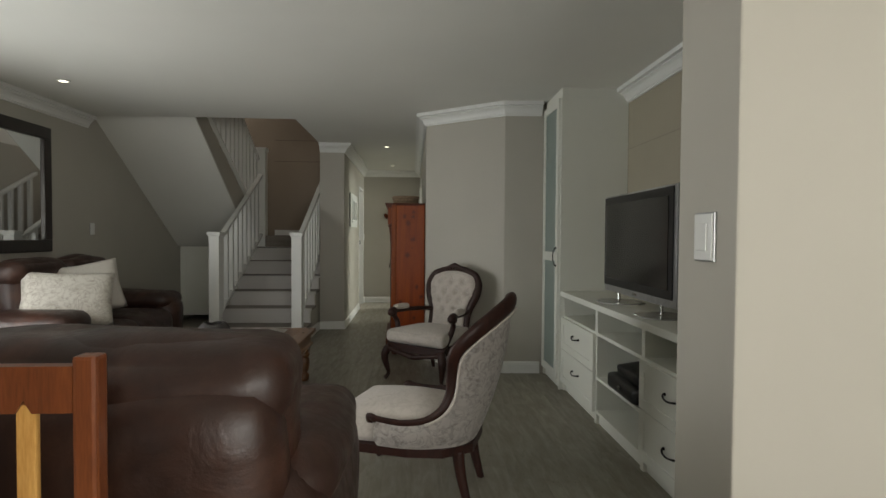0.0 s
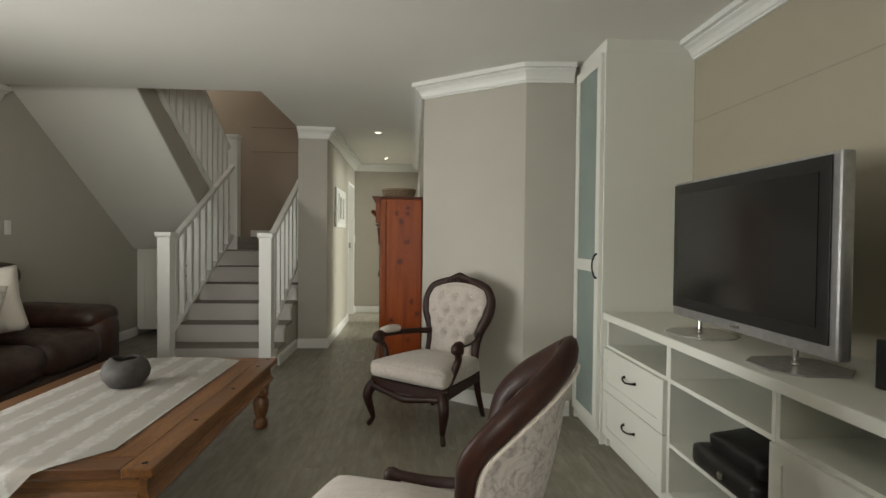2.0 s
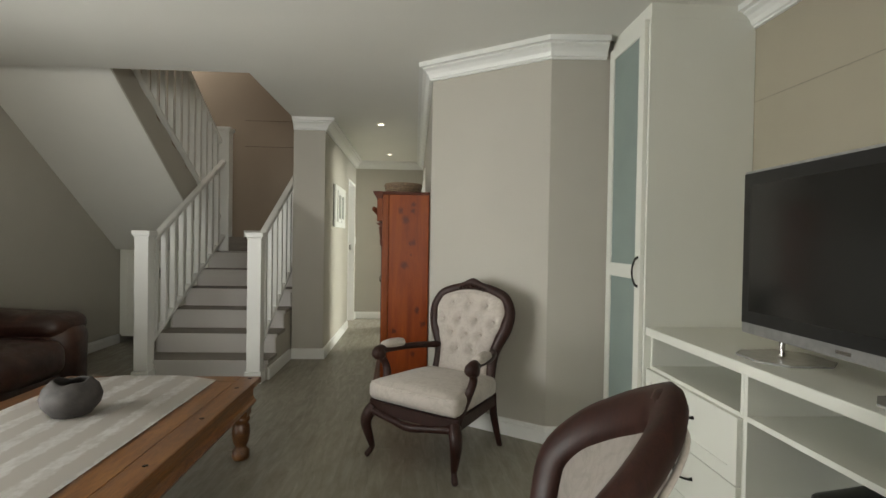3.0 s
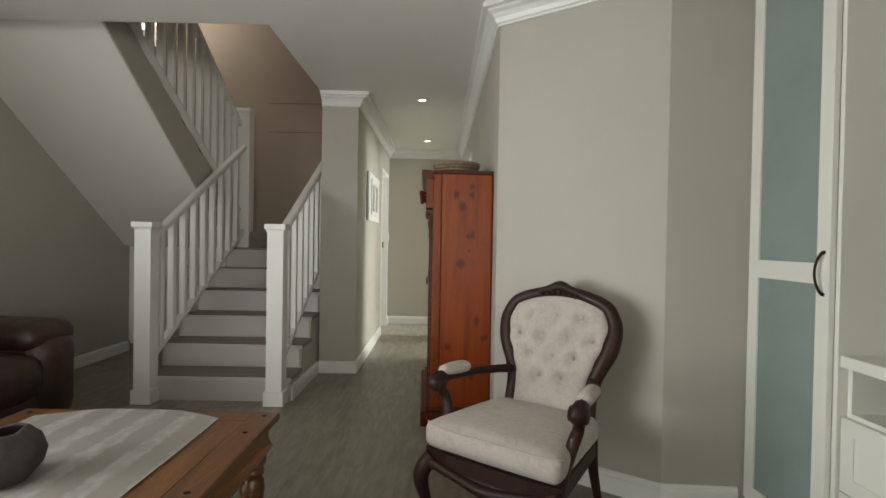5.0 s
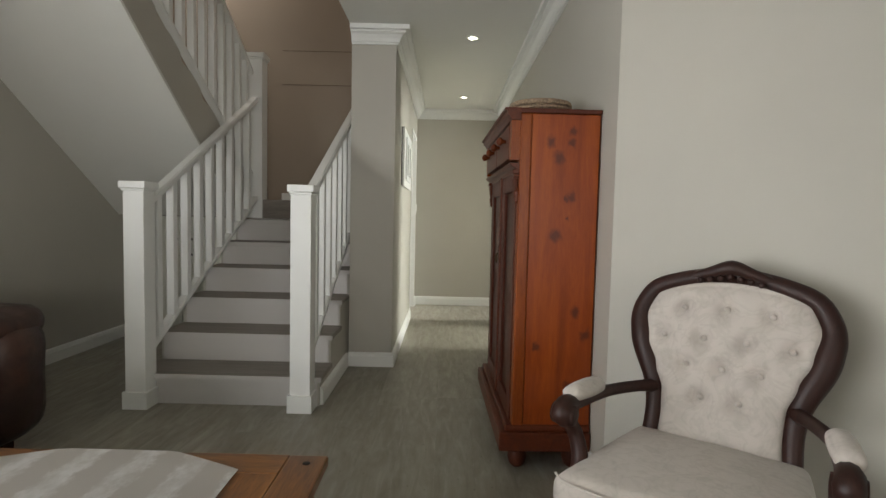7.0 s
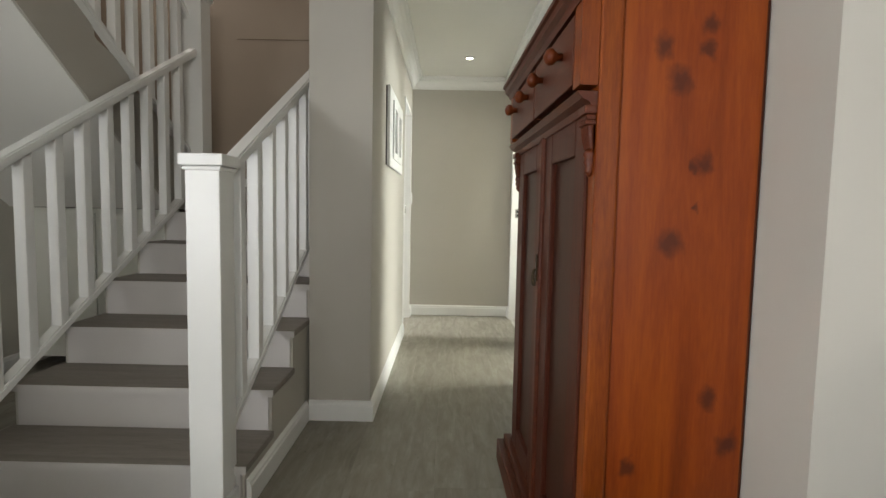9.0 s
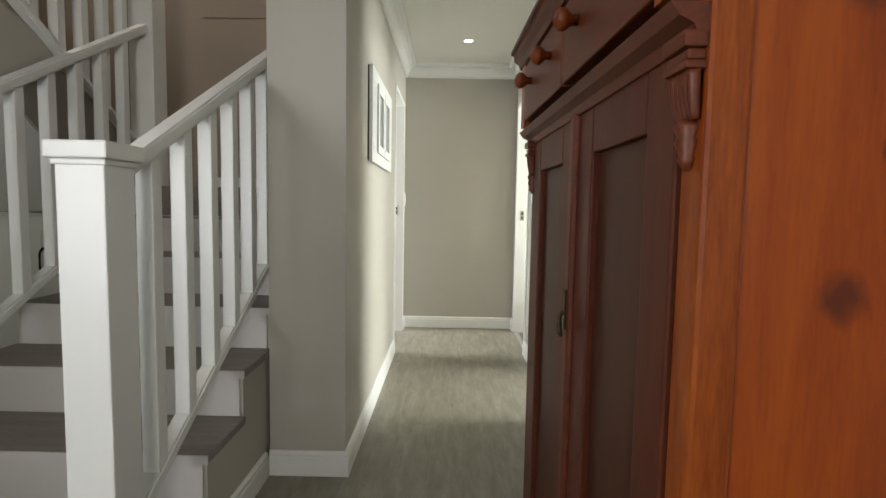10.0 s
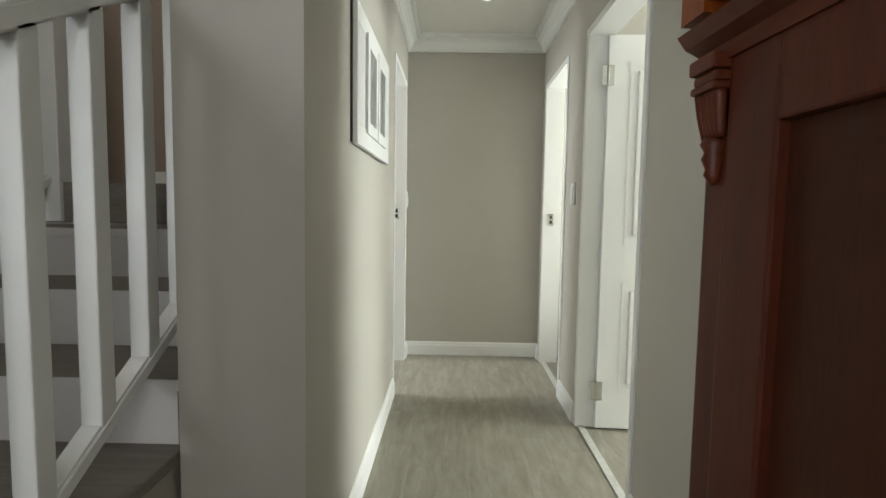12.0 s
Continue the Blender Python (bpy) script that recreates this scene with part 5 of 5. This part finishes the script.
def nursing_chair(m):
    """Low armless chair: its wooden back frame sweeps down into short side wings."""
    c = thing("nursing_chair", m, "low carved mahogany chair in figured cream damask", "chair")
    sh = 0.27
    fw, bw, d = 0.30, 0.235, 0.31
    ring = [(-fw * 0.7, -d - 0.03), (0, -d - 0.055), (fw * 0.7, -d - 0.03), (fw, -d + 0.06), (fw + 0.005, 0), (bw + 0.03, 0.15), (bw * 0.6, 0.262), (-bw * 0.6, 0.262), (-bw - 0.03, 0.15), (-fw - 0.005, 0), (-fw, -d + 0.06)]
    part("seat_frame", prism(bmesh.new(), ring, sh - 0.012, sh + 0.03), MAHOGANY, c)
    bm = padded(bmesh.new(), (2 * fw - 0.03, 2 * d - 0.06, 0.15), 0.05, (0.01, 0.02, 0.062), 11, 0.003, 6, pose(0, -0.08, sh + 0.095))
    for v in bm.verts:
        k = (v.co.y + d) / (2 * d)
        v.co.x *= 1 - 0.16 * max(0, min(1, k)) - 0.1 * max(0, -k * 2)
    part("seat_cushion", bm, DAMASK, c, "domed cream damask seat", True)
    for sx in (-1, 1):
        cabriole(c, sx * (fw - 0.04), -d + 0.02, sx * 0.7, -0.8, sh)
        part("back_leg", tube(bmesh.new(), [(sx * (bw - 0.06), 0.2, sh), (sx * (bw - 0.06), 0.215, 0.15), (sx * (bw - 0.055), 0.25, 0.0)], [0.03, 0.025, 0.017], 6, 8), MAHOGANY, c, "", True)
    # curved shell of the back: a band bent round the seat, tall behind and low at the wings
    line = [(-0.315, -0.13, 0.43), (-0.318, -0.02, 0.422), (-0.30, 0.08, 0.438), (-0.265, 0.15, 0.485), (-0.235, 0.185, 0.57), (-0.245, 0.195, 0.68), (-0.28, 0.215, 0.775), (-0.258, 0.275, 0.85), (-0.18, 0.34, 0.912), (-0.08, 0.39, 0.962)]
    line = line + [(0, 0.405, 0.985)] + [(-x, y, z) for x, y, z in line[::-1]]
    low = [(-0.300, -0.13), (-0.302, -0.02), (-0.285, 0.06), (-0.255, 0.125), (-0.225, 0.17), (-0.195, 0.2), (-0.16, 0.222), (-0.125, 0.237), (-0.085, 0.247), (-0.04, 0.252)]
    low = low + [(0, 0.254)] + [(-x, y) for x, y in low[::-1]]
    L1, L0 = smooth_line(line, 4), smooth_line([(x, y, sh + 0.03) for x, y in low], 4)
    for name, mat, lab, shift in (("outer_back", DAMASK_BACK, "figured grey damask outer back", 0.022), ("inner_back", DAMASK, "cream damask inner back", -0.022)):
        bm = bmesh.new()
        rows = []
        for a, b in zip(L0, L1):
            nrm = Vector((a.x * 1.2, a.y + 0.02, 0))
            nrm = nrm.normalized() if nrm.length else Vector((0, 1, 0))
            rows.append([bm.verts.new(a.lerp(b, t / 10) + nrm * (shift * (0.25 + math.sin(math.pi * t / 10) ** 0.6) + 0.03 * math.sin(math.pi * t / 10) * (0.35 if shift > 0 else -0.5))) for t in range(11)])
        for p, q in zip(rows, rows[1:]):
            for t in range(10):
                bm.faces.new((p[t], q[t], q[t + 1], p[t + 1]))
        bmesh.ops.solidify(bm, geom=bm.faces[:], thickness=0.006)
        panel = part(name, bm, mat, c, lab, True)
        if shift > 0:
            edge = [L0[k].lerp(L1[k], 0.955) + Vector((L0[k].x * 1.2, L0[k].y + 0.02, 0)).normalized() * 0.034 for k in range(8, len(L1) - 8)]
            part("piping", tube(bmesh.new(), [tuple(p) for p in edge], [0.006, 0.006], 1, 6), DAMASK, panel, "", True)
    part("back_frame", tube(bmesh.new(), [(-0.30, -0.17, 0.412), (-0.312, -0.165, 0.442)] + line + [(0.312, -0.165, 0.442), (0.30, -0.17, 0.412)], [0.009, 0.012, 0.013, 0.014, 0.018, 0.021, 0.025, 0.028, 0.029, 0.028, 0.029, 0.028, 0.025, 0.021, 0.018, 0.014, 0.013, 0.012, 0.009], 5, 12, 1.9), MAHOGANY, c, "dark polished sweeping back frame", True)
    part("crest", tube(bmesh.new(), [(-0.13, 0.37, 0.945), (-0.06, 0.396, 0.982), (0, 0.404, 1.008), (0.06, 0.396, 0.982), (0.13, 0.37, 0.945)], [0.01, 0.02, 0.024, 0.02, 0.01], 5, 8), MAHOGANY, c, "carved crest", True)
    return c


nursing_chair(pose(0.092, 2.015, 0, 0, 0, -108) @ Matrix.Diagonal((0.88, 1.06, 0.955, 1)))


# ---- dining chair behind the sofa ----
def dining_chair(m):
    c = thing("dining_chair", m, "honey-stained wooden dining chair with a scalloped top rail", "chair")
    part("seat", boxes((-0.21, 0.21, -0.4, 0.02, 0.43, 0.465), bevel=0.01), CHAIRWOOD, c)
    for sx in (-1, 1):
        part("back_post", boxes((sx * 0.195 - 0.022, sx * 0.195 + 0.022, 0.0, 0.04, 0, 1.065), bevel=0.008), CHAIRWOOD, c)
        part("leg", boxes((sx * 0.18 - 0.02, sx * 0.18 + 0.02, -0.38, -0.34, 0, 0.43), bevel=0.006), CHAIRWOOD, c)
    top = [(-0.172, 0.955), (-0.10, 0.955), (-0.085, 0.98), (-0.07, 0.955), (0.07, 0.955), (0.085, 0.98), (0.10, 0.955), (0.172, 0.955), (0.172, 1.045), (-0.172, 1.045)]
    part("top_rail", prism(bmesh.new(), top, 0.004, 0.03, "y"), CHAIRWOOD, c)
    for x in (-0.085, 0.0, 0.085):
        part("slat", boxes((x - 0.018, x + 0.018, 0.01, 0.024, 0.5, 0.95 if x == 0 else 0.97), bevel=0.004), CHAIRWOOD_L, c, "pale wooden slat")
    part("lower_rail", boxes((-0.172, 0.172, 0.006, 0.028, 0.47, 0.5)), CHAIRWOOD, c)
    return c


dining_chair(pose(-0.765, 0.40, 0, 0, 0, 0) @ Matrix.Diagonal((1, 1, 0.967, 1)))

# ---- mirror on the sofa wall ----
mr = thing("wall_mirror", pose(LX, 3.98, 1.655, 0, 0, 90), "large wall mirror in a wide black-brown frame", "mirror")
for q in ((-0.49, 0.49, -0.57, -0.46), (-0.49, 0.49, 0.46, 0.57), (-0.49, -0.40, -0.4595, 0.4595), (0.40, 0.49, -0.4595, 0.4595)):
    part("frame_bar", boxes((q[0], q[1], -0.035, -0.001, q[2], q[3]), bevel=0.008), DARKFRAME, mr)
part("glass", boxes((-0.3995, 0.3995, -0.012, -0.004, -0.4595, 0.4595)), MIRROR, mr, "clear silvered glass")


# ---- windows ----
def window(name, m, w, h, bars, label):
    """A white frame with panes; local x across, its face to -y."""
    wn = tagged(new(name), label, "window", "", "structure")
    wn.matrix_world = m
    part("window_frame", boxes((-w / 2, w / 2, -0.03, 0.03, 0, 0.05), (-w / 2, w / 2, -0.03, 0.03, h - 0.05, h), (-w / 2, -w / 2 + 0.05, -0.03, 0.03, 0.05, h - 0.05), (w / 2 - 0.05, w / 2, -0.03, 0.03, 0.05, h - 0.05)), WHITE, wn)
    step = (w - 0.1) / bars
    for i in range(bars):
        x = -w / 2 + 0.05 + step * i
        if i:
            part("mullion", boxes((x - 0.025, x + 0.025, -0.025, 0.025, 0.05, h - 0.05)), WHITE, wn)
        g = part("pane", boxes((x + 0.026, x + step - 0.026, -0.003, 0.003, 0.051, h - 0.051)), GLASS, wn)
        g.visible_shadow = False


window("window_1", pose(LX - 0.12, 1.738, 0, 0, 0, 90), 2.37, 2.1, 3, "white framed glass sliding doors to the garden")
window("window_2", pose(1.45, -2.9388, 0.6, 0, 0, 0), 2.45, 1.5, 3, "wide white framed dining window")
window("window_3", pose(3.58, 7.3865, 0.8, 0, 0, 90), 1.501, 1.4, 2, "white framed bedroom window")
window("window_4", pose(2.35, 8.8085, 0.95, 0, 0, 90), 0.711, 1.15, 1, "white framed bathroom window")
window("window_5", pose(LX - 0.12, 8.769, 0.9, 0, 0, 90), 0.79, 1.2, 1, "white framed study window")
window("window_6", pose(LX - 0.12, 7.347, 3.3, 0, 0, 90), 0.79, 1.1, 1, "white framed stairwell window")

# bathroom glimpse
bt = thing("bathtub", pose(0.95, 8.8875, 0), "white bathtub glimpsed through the doorway", "bathtub")
part("panel", boxes((-0.2, 0.2, -0.35, 0.4, 0, 0.5), bevel=0.01), TILE, bt)
part("rim", boxes((-0.23, 0.23, -0.38, 0.43, 0.501, 0.55), bevel=0.015), TILE, bt)
